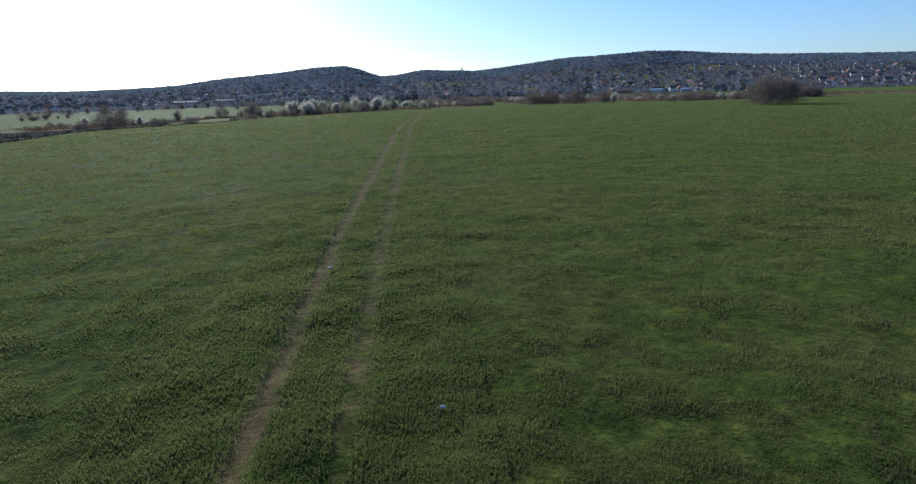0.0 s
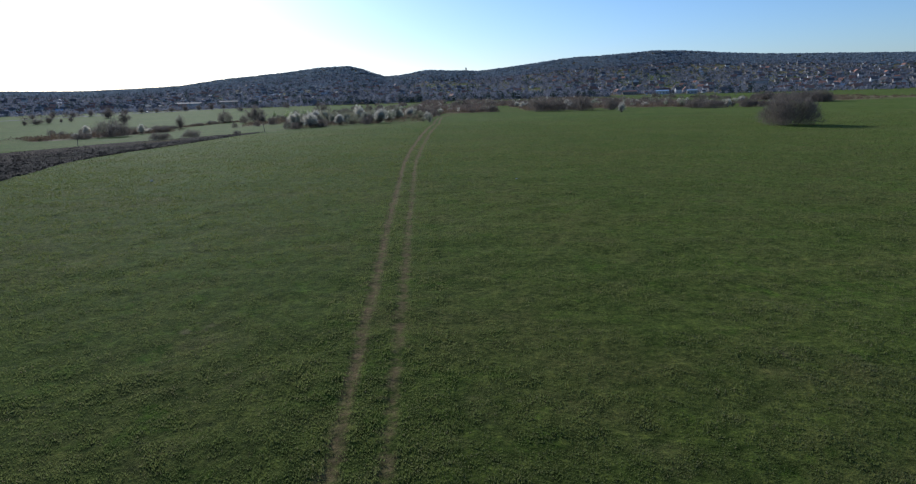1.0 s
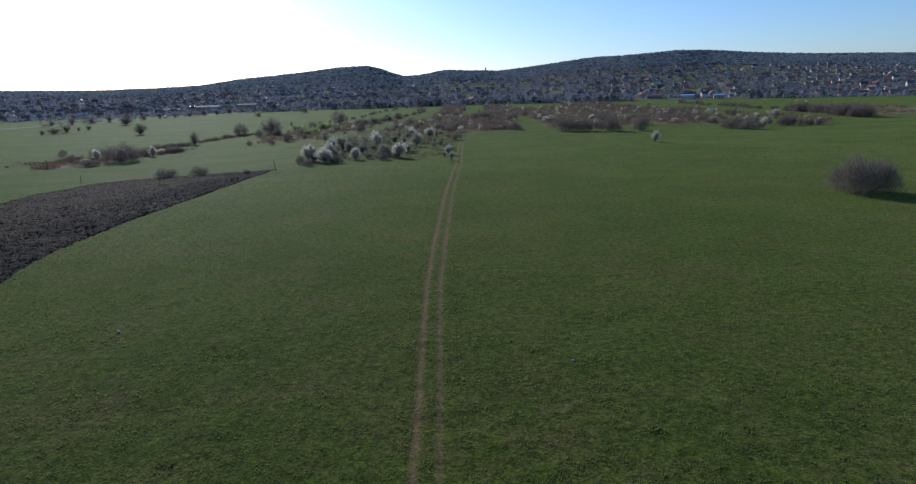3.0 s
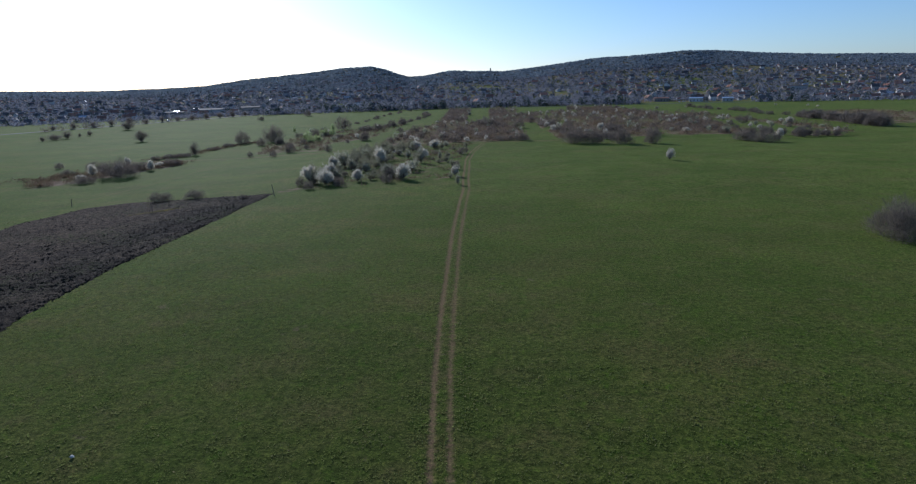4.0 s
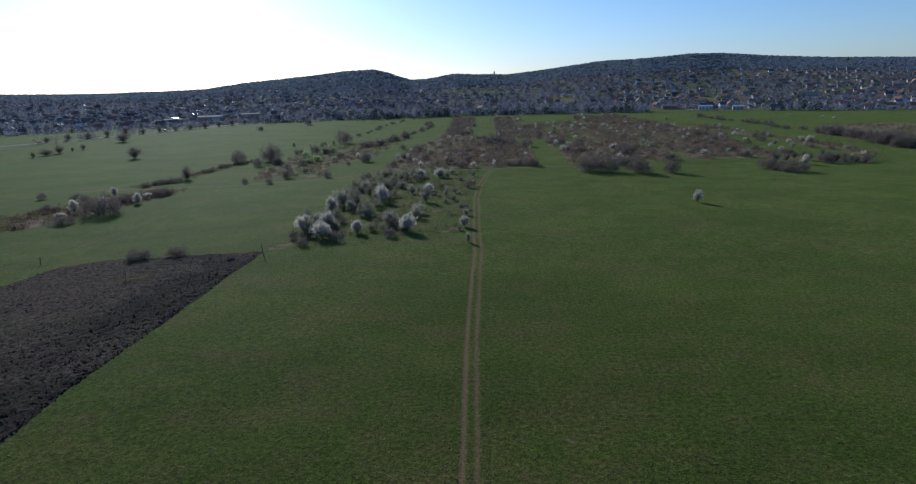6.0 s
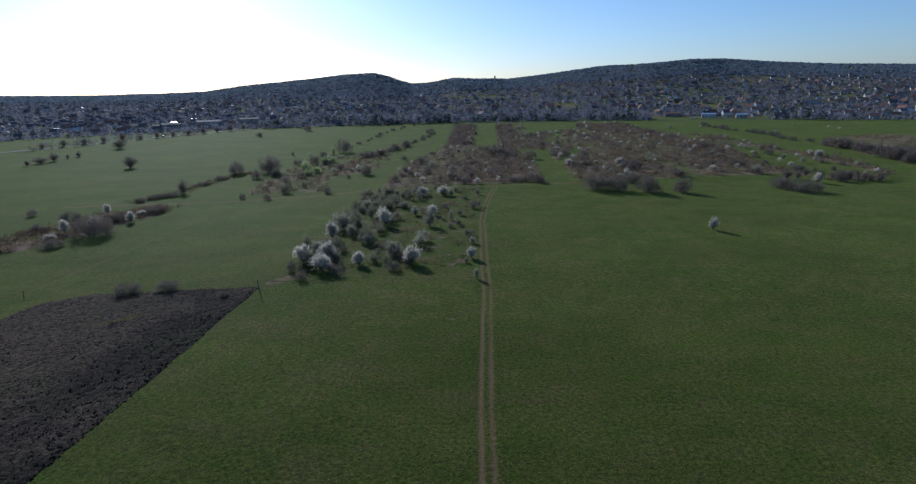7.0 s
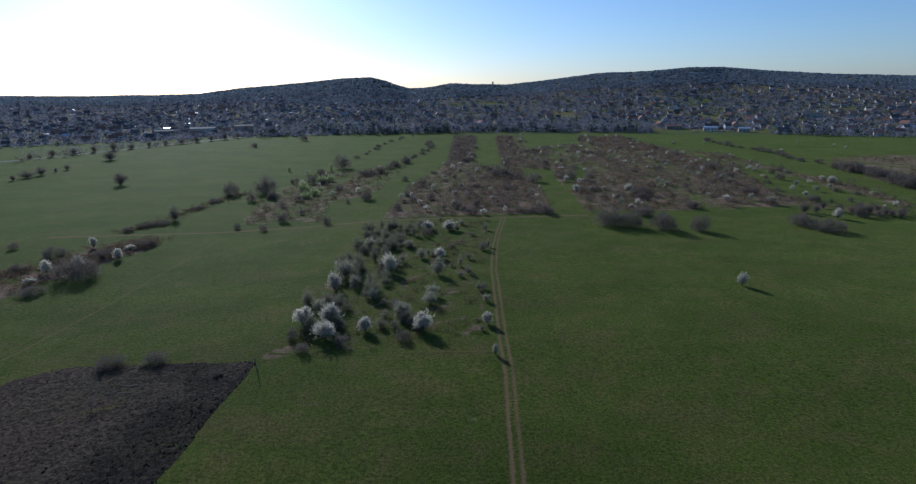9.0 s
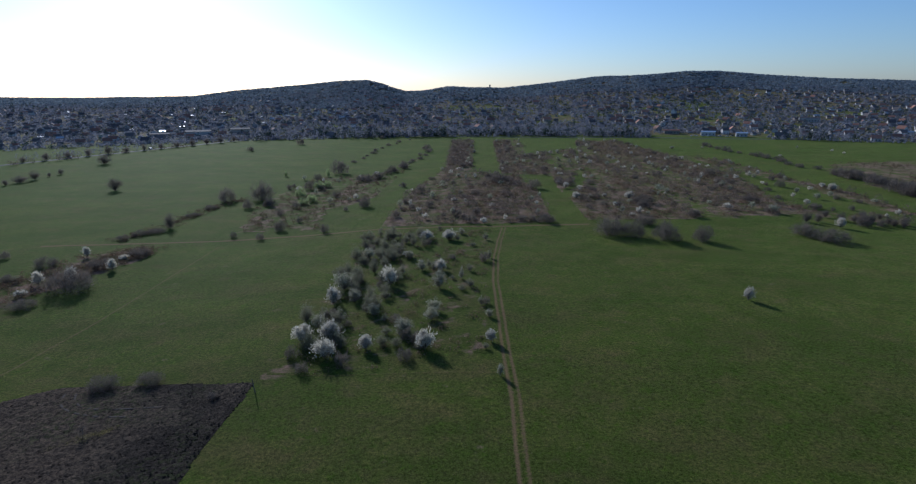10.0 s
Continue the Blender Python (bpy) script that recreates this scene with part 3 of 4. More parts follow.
def skeleton_of(rng, tall, wide, stems, limbs, fork):
    """Trunks and limbs, and the places and ways along the limbs where twigs grow."""
    tubes, spots, ways = [], [], []
    for s in range(stems):
        turn = 2 * math.pi * (s + rng.uniform(-0.3, 0.3)) / stems
        lean = Vector((math.cos(turn), math.sin(turn), 0)) * (0.0 if stems == 1 else rng.uniform(0.25, 1.0))
        foot = lean * (0.0 if stems == 1 else 0.12 * wide)
        stem = limb_path(foot - Vector((0, 0, 0.15)), Vector((lean.x * wide / tall, lean.y * wide / tall, 1.0)), tall * (fork if stems == 1 else rng.uniform(0.6, 0.85)), rng, 0.10, 0.1)
        thick = 0.028 * tall if stems == 1 else 0.012 * tall
        tubes.append(tube(stem, [thick * (1 - 0.55 * k / 4) for k in range(5)], 3))
        for b in range(limbs):
            u = rng.uniform(0.35, 1.0) if stems > 1 else rng.uniform(0.6, 1.0)
            k = min(3, int(u * 4))
            root = stem[k].lerp(stem[k + 1], u * 4 - k)
            a = 2 * math.pi * (b + rng.uniform(-0.4, 0.4)) / limbs
            reach = Vector((math.cos(a) * wide * 0.5, math.sin(a) * wide * 0.5, tall * rng.uniform(0.15, 0.6)))
            branch = limb_path(root, reach, reach.length * rng.uniform(0.7, 1.05), rng, 0.2, 0.12)
            tubes.append(tube(branch, [thick * 0.5 * (1 - 0.8 * j / 4) for j in range(5)], 3))
            for c in range(0 if stems > 5 else 4):
                j = rng.integers(1, 4)
                twig_way = (branch[j + 1] - branch[j]).normalized() + Vector(rng.normal(0, 0.6, 3)) + Vector((0, 0, 0.2))
                side = limb_path(branch[j], twig_way, 0.28 * reach.length * rng.uniform(0.6, 1.3), rng, 0.25, 0.15, 3)
                tubes.append(tube(side, [thick * 0.2, thick * 0.15, thick * 0.1, thick * 0.05], 3))
                for q in (*branch[1:], *side):
                    spots.append(q)
                    ways.append(twig_way.normalized())
    return joined(tubes), np.array(spots), np.array(ways)


def plant(name, label, category, group, seed, tall, wide, stems, limbs, fork, twigs, twig_len, twig_wide, twig_mat, petals=0, petal_size=0.15, petal_mat=None, clump=0.3, crown="crown"):
    """A tree or shrub: trunk and limbs, bare twigs, and a crown of small leaves or petals where it has one."""
    rng = np.random.default_rng(seed)
    root = empty(name, label, category, group)
    (points, faces), spots, ways = clump_tree(rng, tall, wide, limbs, fork, 0.6 * fork + 0.04) if stems == 1 else skeleton_of(rng, tall, wide, stems, limbs, fork)
    part("trunk", points, faces, BARK, root)
    if stems > 5:
        fans = 10 + seed % 4 + twigs // 1500
        a, out = np.arange(fans) * 2.4 + rng.uniform(-0.5, 0.5, fans), np.sqrt((np.arange(fans) + 0.3) / fans) * rng.uniform(0.8, 1.1, fans)
        goal = np.stack([np.cos(a) * out, np.sin(a) * out], 1) * wide * 0.40
        pick, u = rng.integers(0, fans, twigs), rng.uniform(0, 1, twigs) ** 0.8
        flat = goal[pick] * (0.90 + 0.12 * u[:, None]) + rng.normal(0, 0.065 * wide, (twigs, 2))
        far = np.hypot(flat[:, 0], flat[:, 1]) / (0.52 * wide)
        crest = tall * 0.90 * np.clip(1 - far**2.2, 0.05, 1) ** 0.65 * rng.uniform(0.50, 1.2, fans)[pick]
        spots = np.column_stack([flat, u * crest])
        ways = np.column_stack([flat * (1.3 / wide), 0.3 + 0.7 * u])
    if twigs:
        pick = np.arange(twigs) if stems > 5 else rng.integers(0, len(spots), twigs)
        start = spots[pick] + rng.normal(0, clump * 0.6, (twigs, 3))
        start[:, 2] = np.maximum(start[:, 2], 0.05)
        way = ways[pick] + rng.normal(0, 0.55, (twigs, 3)) + np.array((0, 0, 0.25))
        way /= np.linalg.norm(way, axis=1, keepdims=True)
        soup("branchwork" if petals else "crown", slivers(start, way, rng.uniform(0.5, 1.3, twigs) * twig_len, rng.uniform(0.6, 1.4, twigs) * twig_wide, rng), twig_mat, root)["kind"] = "stuff"
    if petals:
        upper = np.flatnonzero(spots[:, 2] > rng.uniform(0.12, 0.55, len(spots)) * tall) if stems == 1 else np.arange(len(spots))
        pick = upper[rng.integers(0, len(upper), petals)]
        place = spots[pick] + ways[pick] * rng.uniform(-0.1, 0.35, (petals, 1)) + rng.normal(0, clump * 0.6, (petals, 3))
        place[:, 2] = np.maximum(place[:, 2], 0.12 * tall)
        spray = slivers(place, ways[pick] * 0.5 + rng.normal(0, 0.3, (petals, 3)) + np.array((0, 0, 0.6)), rng.uniform(1.3, 3.0, petals) * petal_size, rng.uniform(0.7, 1.4, petals) * petal_size, rng)
        soup(crown, spray, petal_mat, root)
    root["tall"], root["wide"] = (float(np.percentile(start[:, 2], 98)) + 0.9 * twig_len, 2 * float(np.percentile(np.hypot(start[:, 0], start[:, 1]), 94)) + 1.2 * twig_len) if stems > 5 and twigs else (tall * 1.05, wide * 1.12)
    return root


def settle(first, variants, rows, rng):
    """Stands copies of the variants at (x, y, wide, tall) rows; the first copies are the variants themselves."""
    for k, (x, y, wide, tall) in enumerate(rows):
        kind = variants[k % len(variants)]
        wide, tall = (wide, 0.95 * min(tall, 0.8 * wide)) if "shrub" in kind.name else (wide, tall)
        side, up = wide / kind["wide"], tall / kind["tall"]
        m = pose(x, y, base(x, y) + 0.1 * float(wave(x, y, 14, 9)), 0, 0, rng.uniform(0, 360)) @ Matrix.Diagonal((side, side, up, 1))
        if k < len(variants):
            kind.matrix_basis = m
        else:
            ob = copy_thing(kind, Matrix.Identity(4))
            ob.matrix_basis = m


def blossom_kinds():
    text = "fruit tree in full white blossom standing in grass"
    return [plant("blossom_tree", text, "tree", "blossoming trees", 11 + k, 5.0, 4.6, 1, 12 + k, 0.15, 1700, 0.75, 0.022, TWIGS, 3900, 0.125, PETALS, 0.20) for k in range(4)]


def pale_kinds():
    text = "young fruit tree with sparse pale blossom on grey twigs"
    return [plant("budding_tree", text, "tree", "budding trees", 31 + k, 4.5, 4.6, 1, 10 + k, 0.14, 1500, 0.8, 0.024, TWIGS, 1700, 0.115, PALE, 0.28) for k in range(3)]


def shrub_kinds(twigs, thick, seed, tall=4.5, wide=7.0):
    text = "leafless grey-brown thicket shrub with dense bare twigs on grass"
    return [plant("bare_shrub", text, "shrub", "bare shrubs", seed + k, tall, wide, 8 + k, 2, 0.5, twigs, 1.0, thick, TWIGS, 0, clump=0.25) for k in range(4 if twigs < 9000 else 1)]


def bare_tree_kinds():
    text = "leafless spreading tree with grey bark and fine twigs"
    return [plant("bare_tree", text, "tree", "bare trees", 71 + k, 7.0, 6.5, 1, 13, 0.14, 3400, 0.9, 0.045, TWIGS, 0, clump=0.6) for k in range(3)]


def green_kinds():
    text = "bush in fresh light green leaf among bare shrubs"
    return [plant("green_bush", text, "shrub", "green bushes", 91 + k, 4.0, 5.5, 7, 3, 0.4, 700, 0.7, 0.05, TWIGS, 800, 0.2, FRESH, 0.45) for k in range(2)]


rng = np.random.default_rng(5)
BLOSSOM_AT = [(-54.1, 193.0, 4.7, 6.4), (-48.0, 194.1, 5.2, 6.1), (-47.0, 185.3, 5.8, 4.7), (-38.9, 188.9, 3.6, 4.0), (-25.9, 188.5, 4.8, 5.7), (-53.1, 218.5, 4.1, 6.2), (-40.1, 234.3, 4.8, 6.6), (-26.3, 249.1, 4.4, 4.1), (-25.5, 290.1, 5.8, 5.0), (-11.4, 192.9, 2.9, 3.4), (58.2, 221.1, 3.0, 4.2), (-140.2, 259.4, 3.4, 4.8)]
BLOSSOM_FAR = [(-160.1, 276.0, 3.0, 5.4), (-143.8, 272.2, 4.4, 2.5), (-146.0, 247.0, 4.2, 5.2), (-153.4, 242.5, 3.8, 5.4), (-150.4, 231.3, 3.9, 2.6), (38.5, 378.9, 5.0, 4.5), (66.3, 378.7, 5.1, 4.6), (140.1, 317.1, 4.4, 5.2), (54.8, 384.2, 3.2, 2.6), (108.4, 355.1, 5.0, 3.2), (192.0, 412.2, 5.6, 4.9), (-34.2, 291.0, 6.3, 4.1), (-38.2, 265.6, 4.0, 2.9)]
settle(None, blossom_kinds(), BLOSSOM_AT + BLOSSOM_FAR, rng)
PALE_AT = [(-31.4, 197.1, 5.2, 4.7), (-25.8, 206.0, 4.3, 3.8), (-25.7, 212.2, 4.2, 3.9), (-47.8, 220.7, 3.8, 4.6), (-32.2, 249.4, 4.1, 3.8), (-52.1, 265.6, 5.7, 4.6), (-53.0, 230.7, 6.8, 7.0), (-25.4, 231.3, 5.0, 5.8), (-11.4, 208.0, 2.3, 2.4), (-9.9, 176.5, 1.6, 3.1), (-19.2, 239.5, 1.7, 4.3), (126.8, 347.6, 5.6, 5.1)]
PALE_FAR = [(168.5, 405.7, 3.1, 3.9), (-26.8, 460.5, 3.1, 3.2), (-16.8, 611.6, 4.3, 4.4), (-23.8, 394.0, 3.2, 2.6), (15.1, 642.0, 4.0, 4.6), (60.1, 609.4, 3.2, 3.9), (176.9, 649.9, 4.9, 3.7), (-20.7, 299.8, 3.2, 2.8), (-40.7, 209.5, 3.9, 3.9), (-52.9, 201.9, 4.3, 4.4), (133.9, 424.8, 5.4, 4.7)]
settle(None, pale_kinds(), PALE_AT + PALE_FAR, rng)
text = "leafless orchard tree with grey twigs and first greenish buds"
DENSE = [(-57, 184), (-58, 222), (-59, 300), (-30, 300), (-34, 250), (-40, 215), (-45, 184)]
young = [(x, y, rng.uniform(3.0, 5.6), rng.uniform(3.2, 5.6)) for x, y in scatter(DENSE, 58, rng)]
young += [(x, y, rng.uniform(1.8, 4.0), rng.uniform(1.6, 3.8)) for x, y in scatter(GROVE, 34, rng)]
settle(None, [plant("young_tree", text, "tree", "young orchard trees", 35 + k, 4.8, 4.4, 1, 7 + k, 0.12, 1600, 0.8, 0.024, TWIGS, 900, 0.11, BUDS, 0.40) for k in range(3)], young, rng)
text = "small flowering bush dotted among brown scrub"
dotted = [plant("flowering_bush", text, "shrub", "flowering bushes", 41 + k, 3.0, 3.2, 1, 4, 0.15, 160, 0.5, 0.05, TWIGS, 300, 0.2, PALE if k else PETALS, 0.3) for k in range(2)]
spots = [(x, y, rng.uniform(1.8, 4.4), rng.uniform(2.0, 4.6)) for k, n in ((0, 36), (1, 36), (2, 100), (3, 12)) for x, y in scatter(SCRUBS[k], n, rng)]
settle(None, dotted, spots + [(rng.uniform(200, 330), rng.uniform(560, 690), 3.2, 2.4) for _ in range(5)], rng)
SHRUB_LEFT = [(-139.7, 236.7, 15.6, 7.6), (-166.0, 262.8, 8.7, 4.1), (-146.7, 262.2, 9.5, 3.6), (-141.1, 277.8, 8.4, 3.5), (-142.3, 221.8, 8.1, 2.9), (-189.9, 273.9, 4.3, 3.3), (-165.0, 244.6, 6.6, 2.9), (-163.4, 303.4, 5.6, 2.6), (-160.7, 311.7, 8.5, 2.3), (-155.4, 316.1, 8.6, 2.3), (-156.0, 391.7, 10.5, 8.6), (-156.4, 350.7, 8.2, 1.9), (-155.5, 368.4, 8.6, 2.4), (-137.2, 395.3, 14.6, 11.4), (-136.3, 371.3, 6.5, 6.0), (-120.3, 431.2, 8.3, 6.9), (-80.0, 311.7, 5.0, 5.2), (-72.5, 365.5, 7.2, 7.4), (-81.0, 358.4, 3.0, 3.0), (-117.6, 503.3, 15.1, 11.8), (-90.2, 459.3, 15.8, 5.2), (-83.8, 468.2, 7.3, 7.4)]
SHRUB_MID = [(-77.1, 499.0, 8.6, 6.2), (-71.9, 520.1, 9.0, 6.5), (-60.2, 426.0, 5.7, 3.7), (-47.0, 401.5, 7.3, 6.1), (-242.0, 651.8, 8.7, 5.1), (-209.4, 712.1, 10.7, 8.2), (-177.4, 788.1, 5.9, 3.7), (-129.3, 781.1, 7.2, 4.4), (-101.3, 318.5, 6.4, 4.9), (-104.4, 302.0, 4.0, 5.1), (-97.8, 334.5, 3.9, 4.0), (-117.8, 307.4, 3.7, 4.8), (38.9, 298.0, 12.5, 8.0), (46.5, 295.3, 11.4, 7.0), (58.3, 290.6, 11.2, 7.8), (71.6, 288.7, 8.4, 7.0), (58.1, 317.5, 9.3, 4.8), (70.5, 367.0, 13.6, 5.0), (42.1, 424.3, 8.6, 5.1), (16.0, 321.9, 8.7, 4.2), (6.0, 325.5, 7.7, 2.6), (19.7, 413.4, 10.3, 6.3)]
SHRUB_RIGHT = [(-2.0, 436.2, 18.3, 7.5), (117.0, 301.2, 12.4, 5.4), (121.6, 291.2, 14.6, 5.2), (152.4, 321.2, 7.3, 5.6), (159.6, 320.2, 4.9, 5.0), (169.9, 427.0, 6.4, 5.7), (129.4, 376.4, 10.2, 3.5), (146.9, 476.5, 13.1, 6.2), (-88.6, 174.4, 6.7, 2.7), (-79.8, 176.0, 6.2, 2.5), (-64.0, 168.9, 2.6, 1.3), (-54.3, 185.8, 3.9, 4.0), (-50.0, 178.5, 3.2, 3.3), (-42.5, 181.5, 3.7, 3.3)]
rows = [(61.0, 115.5, 10.8, 6.2)] + SHRUB_LEFT + SHRUB_MID + SHRUB_RIGHT


def along(line, count, wide, tall, jitter):
    """Rows of shrubs along a hedge line."""
    out, line = [], np.array(line, float)
    run = np.r_[0, np.cumsum(np.hypot(*np.diff(line, axis=0).T))]
    for s in np.linspace(0, run[-1], count):
        x, y = np.interp(s, run, line[:, 0]) + rng.normal(0, jitter), np.interp(s, run, line[:, 1]) + rng.normal(0, jitter)
        k = rng.uniform(0.6, 1.3)
        out.append((x, y, wide * k, tall * k))
    return out


rows += along([(230, 476), (235, 462), (236, 440), (232, 416), (230, 394), (226, 375)], 25, 11, 6.5, 2.5)
rows += along([(220, 675), (222, 613), (231, 605), (232, 557), (232, 505)], 14, 9, 4.0, 2)
rows += along([(-126, 526), (-122, 561), (-115, 634), (-113, 695), (-94, 757)], 12, 6, 2.6, 2)
rows += along([(-82, 471), (-72, 520), (-65, 595), (-61, 674)], 14, 7, 3.4, 3)
for x, y in scatter(GROVE, 24, rng):
    rows.append((x, y, rng.uniform(2.0, 4.5), rng.uniform(1.6, 3.8)))
for area, count in zip(SCRUBS[:4], (36, 34, 60, 14)):
    for x, y in scatter(area, count, rng):
        rows.append((x, y, rng.uniform(2.5, 7.5), rng.uniform(2.0, 5.0)))
settle(None, shrub_kinds(12000, 0.028, 64, 5.4, 10.3), rows[:1], rng)
settle(None, shrub_kinds(3600, 0.045, 51, 5.0, 8.0), [r for r in rows[1:] if r[2] > 6.0 and r[1] < 400], rng)
settle(None, shrub_kinds(750, 0.12, 57), [r for r in rows if not (r[2] > 6.0 and r[1] < 400)], rng)
TREE_AT = [(-154.3, 325.2, 5.9, 9.0), (-244.0, 428.7, 11.0, 10.4), (-329.8, 472.7, 8.2, 8.3), (-330.7, 460.2, 13.0, 6.1), (-331.2, 448.0, 4.9, 5.0), (-328.5, 497.8, 5.3, 5.4), (-330.9, 555.0, 13.8, 10.6), (-328.9, 486.1, 3.1, 4.2), (131.7, 327.8, 5.4, 6.1), (137.2, 328.4, 4.2, 5.5), (164.7, 320.3, 3.7, 4.4), (167.3, 318.1, 3.1, 3.8), (158.2, 329.5, 5.6, 5.1)]
TREE_AT += [(146.2, 338.8, 4.2, 4.6), (149.3, 331.7, 4.8, 5.0), (153.6, 329.5, 3.9, 4.2), (159.7, 327.1, 4.6, 5.2), (165.2, 324.7, 4.1, 4.4), (170.6, 322.6, 4.4, 4.8), (167.8, 334.4, 3.6, 4.0), (163.2, 339.4, 4.0, 4.3)]
TREE_AT += [(-418 + 12 + k * 9.0, 560 + k * 15.5, rng.uniform(5, 9), rng.uniform(6, 11)) for k in range(13)]
settle(None, bare_tree_kinds(), TREE_AT, rng)
GREEN_AT = [(-117.8, 404.2, 7.0, 5.7), (-114.6, 430.8, 7.5, 5.3), (-108.9, 379.6, 6.5, 4.0), (-111.2, 439.3, 7.6, 3.9), (-130.0, 386.4, 4.7, 2.8), (-122.8, 488.5, 3.4, 5.3), (-154.1, 489.7, 2.6, 4.5), (-106.3, 387.8, 6.0, 4.1)]
settle(None, green_kinds(), GREEN_AT, rng)


def brush(name, places, wide, tall, each, size, material, label, category, shell=False):
    """Countless low plants or far crowns as one soup of flakes: a loose heap of twigs, or a shell of leafy scales."""
    for area in GLADES:
        places = places[~inside(places[:, 0], places[:, 1], area)]
    count = len(places)
    w, h = rng.uniform(0.6, 1.5, (count, 1)) * wide, rng.uniform(0.6, 1.5, (count, 1)) * tall
    a, u = rng.uniform(0, 2 * np.pi, (count, each)), rng.uniform(0, 1, (count, each))
    if shell:
        r = np.sqrt(1 - u * u) * rng.uniform(0.8, 1.1, (count, each))
        lift = 0.15 + 0.85 * u * rng.uniform(0.85, 1.1, (count, each))
        swell = np.stack([np.cos(a) * r, np.sin(a) * r, u + 0.15], -1)
    else:
        r = np.sqrt(rng.uniform(0, 1, (count, each)))
        lift = u**0.6 * (0.35 + 0.65 * np.sqrt(1 - r * r))
        swell = np.stack([np.cos(a) * r, np.sin(a) * r, 0.3 + 0.8 * u], -1)
    x, y = places[:, :1] + np.cos(a) * r * w * 0.5, places[:, 1:2] + np.sin(a) * r * w * 0.5
    spot = np.stack([x, y, height(places[:, 0], places[:, 1])[:, None] + h * lift], -1).reshape(-1, 3)
    far = np.hypot(spot[:, 0], spot[:, 1])
    spot[:, 2] += smooth(far, 900, 1200) * (1.4 * wave(spot[:, 0], spot[:, 1], 130, 21) + 0.6 * wave(spot[:, 0], spot[:, 1], 40, 22))
    swell = swell.reshape(-1, 3) + rng.normal(0, 0.12 if shell else 0.4, (len(spot), 3))
    swell /= np.linalg.norm(swell, axis=1, keepdims=True)
    scale = flakes(spot, rng.uniform(0.6, 1.4, len(spot)) * size * 1.3, rng, swell if shell else None)[:, :3]
    inward = np.einsum("ij,ij->i", np.cross(scale[:, 1] - scale[:, 0], scale[:, 2] - scale[:, 0]), swell) < 0
    scale[inward] = scale[inward][:, ::-1]
    ob = soup(name, scale, material)
    ob.data.normals_split_custom_set_from_vertices(np.repeat(swell, 3, 0).tolist())
    return tagged(ob, label, category, kind="stuff")


for area, count in zip(SCRUBS, (900, 800, 2600, 420, 260, 500)):
    spots = scatter(area, count * 2, rng)
    spots = spots[wave(spots[:, 0], spots[:, 1] * 0.12, 15, 71, 2) + 0.5 * wave(spots[:, 0], spots[:, 1], 20, 33) + rng.uniform(-0.5, 0.5, len(spots)) > 0.0]
    brush("scrub", spots, 2.6, 1.5, 46, 0.34, SCRUB, "low reddish-brown scrub and dry stalks covering old plots", "scrub")
for area, count in (([(-38, 519), (-42, 736), (-17, 748), (-18, 499)], 300), (SCRUBS[0], 420), (SCRUBS[1], 560), (SCRUBS[2], 880)):
    spots = scatter(area, count, rng)
    spots = spots[wave(spots[:, 0], spots[:, 1] * 0.12, 15, 71, 2) + rng.uniform(-0.6, 0.9, len(spots)) > 0]
    brush("thicket", spots, 4.6, 3.3, 70, 0.5, THICKET, "dense leafless thicket overgrowing old plots", "thicket")
for line, count, wide, tall in (([(-163, 300), (-158, 330), (-156, 368), (-150, 396)], 190, 2.4, 0.9), ([(-172, 228), (-160, 252), (-142, 290)], 120, 2.4, 1.1)):
    line, u = np.array(line, float), rng.uniform(0, len(line) - 1, count)
    spots = np.stack([np.interp(u, range(len(line)), line[:, k]) + rng.normal(0, 2.6, count) for k in (0, 1)], 1)
    brush("scrub", spots, wide, tall, 46, 0.3, SCRUB, "strip of brown dry stalks and brambles along an old boundary", "scrub")
brush("grove_undergrowth", scatter(GROVE, 420, rng), 2.2, 0.9, 40, 0.26, SCRUB, "dry stalks and seedlings under the orchard trees", "undergrowth")


# ---- hills and village ----
def polar(az_lo, az_hi, d_lo, d_hi, count):
    az, d = np.radians(rng.uniform(az_lo, az_hi, count)), np.sqrt(rng.uniform(d_lo**2, d_hi**2, count))
    return np.stack([d * np.sin(az), d * np.cos(az)], 1)


def ridge_share(p):
    az, d = np.degrees(np.arctan2(p[:, 0], p[:, 1])), np.hypot(p[:, 0], p[:, 1])
    return (d - 790) / (np.interp(az, RIDGE_AZ, RIDGE_D) - 790)


spots = polar(-44, 44, 1050, 1830, 42000)
share = ridge_share(spots)
az = np.degrees(np.arctan2(spots[:, 0], spots[:, 1]))
wooded = 0.78 - 0.22 * np.exp(-(((az + 13) / 7) ** 2)) + 0.05 * wave(spots[:, 0], spots[:, 1], 120, 41)
spots = spots[(share > wooded) & (share < 1.06)]
brush("hill_forest", spots, 11.0, 2.2, 22, 2.8, HAZY_WOODS, "dark leafless woods covering the hill crest", "forest", True)
spots = polar(-44, 44, 800, 1600, 36000)
share, az = ridge_share(spots), np.degrees(np.arctan2(spots[:, 0], spots[:, 1]))
dense = wave(spots[:, 0], spots[:, 1], 90, 43) + 0.6 - 0.55 * smooth(az, 12, 24) * smooth(share, 0.02, 0.2)
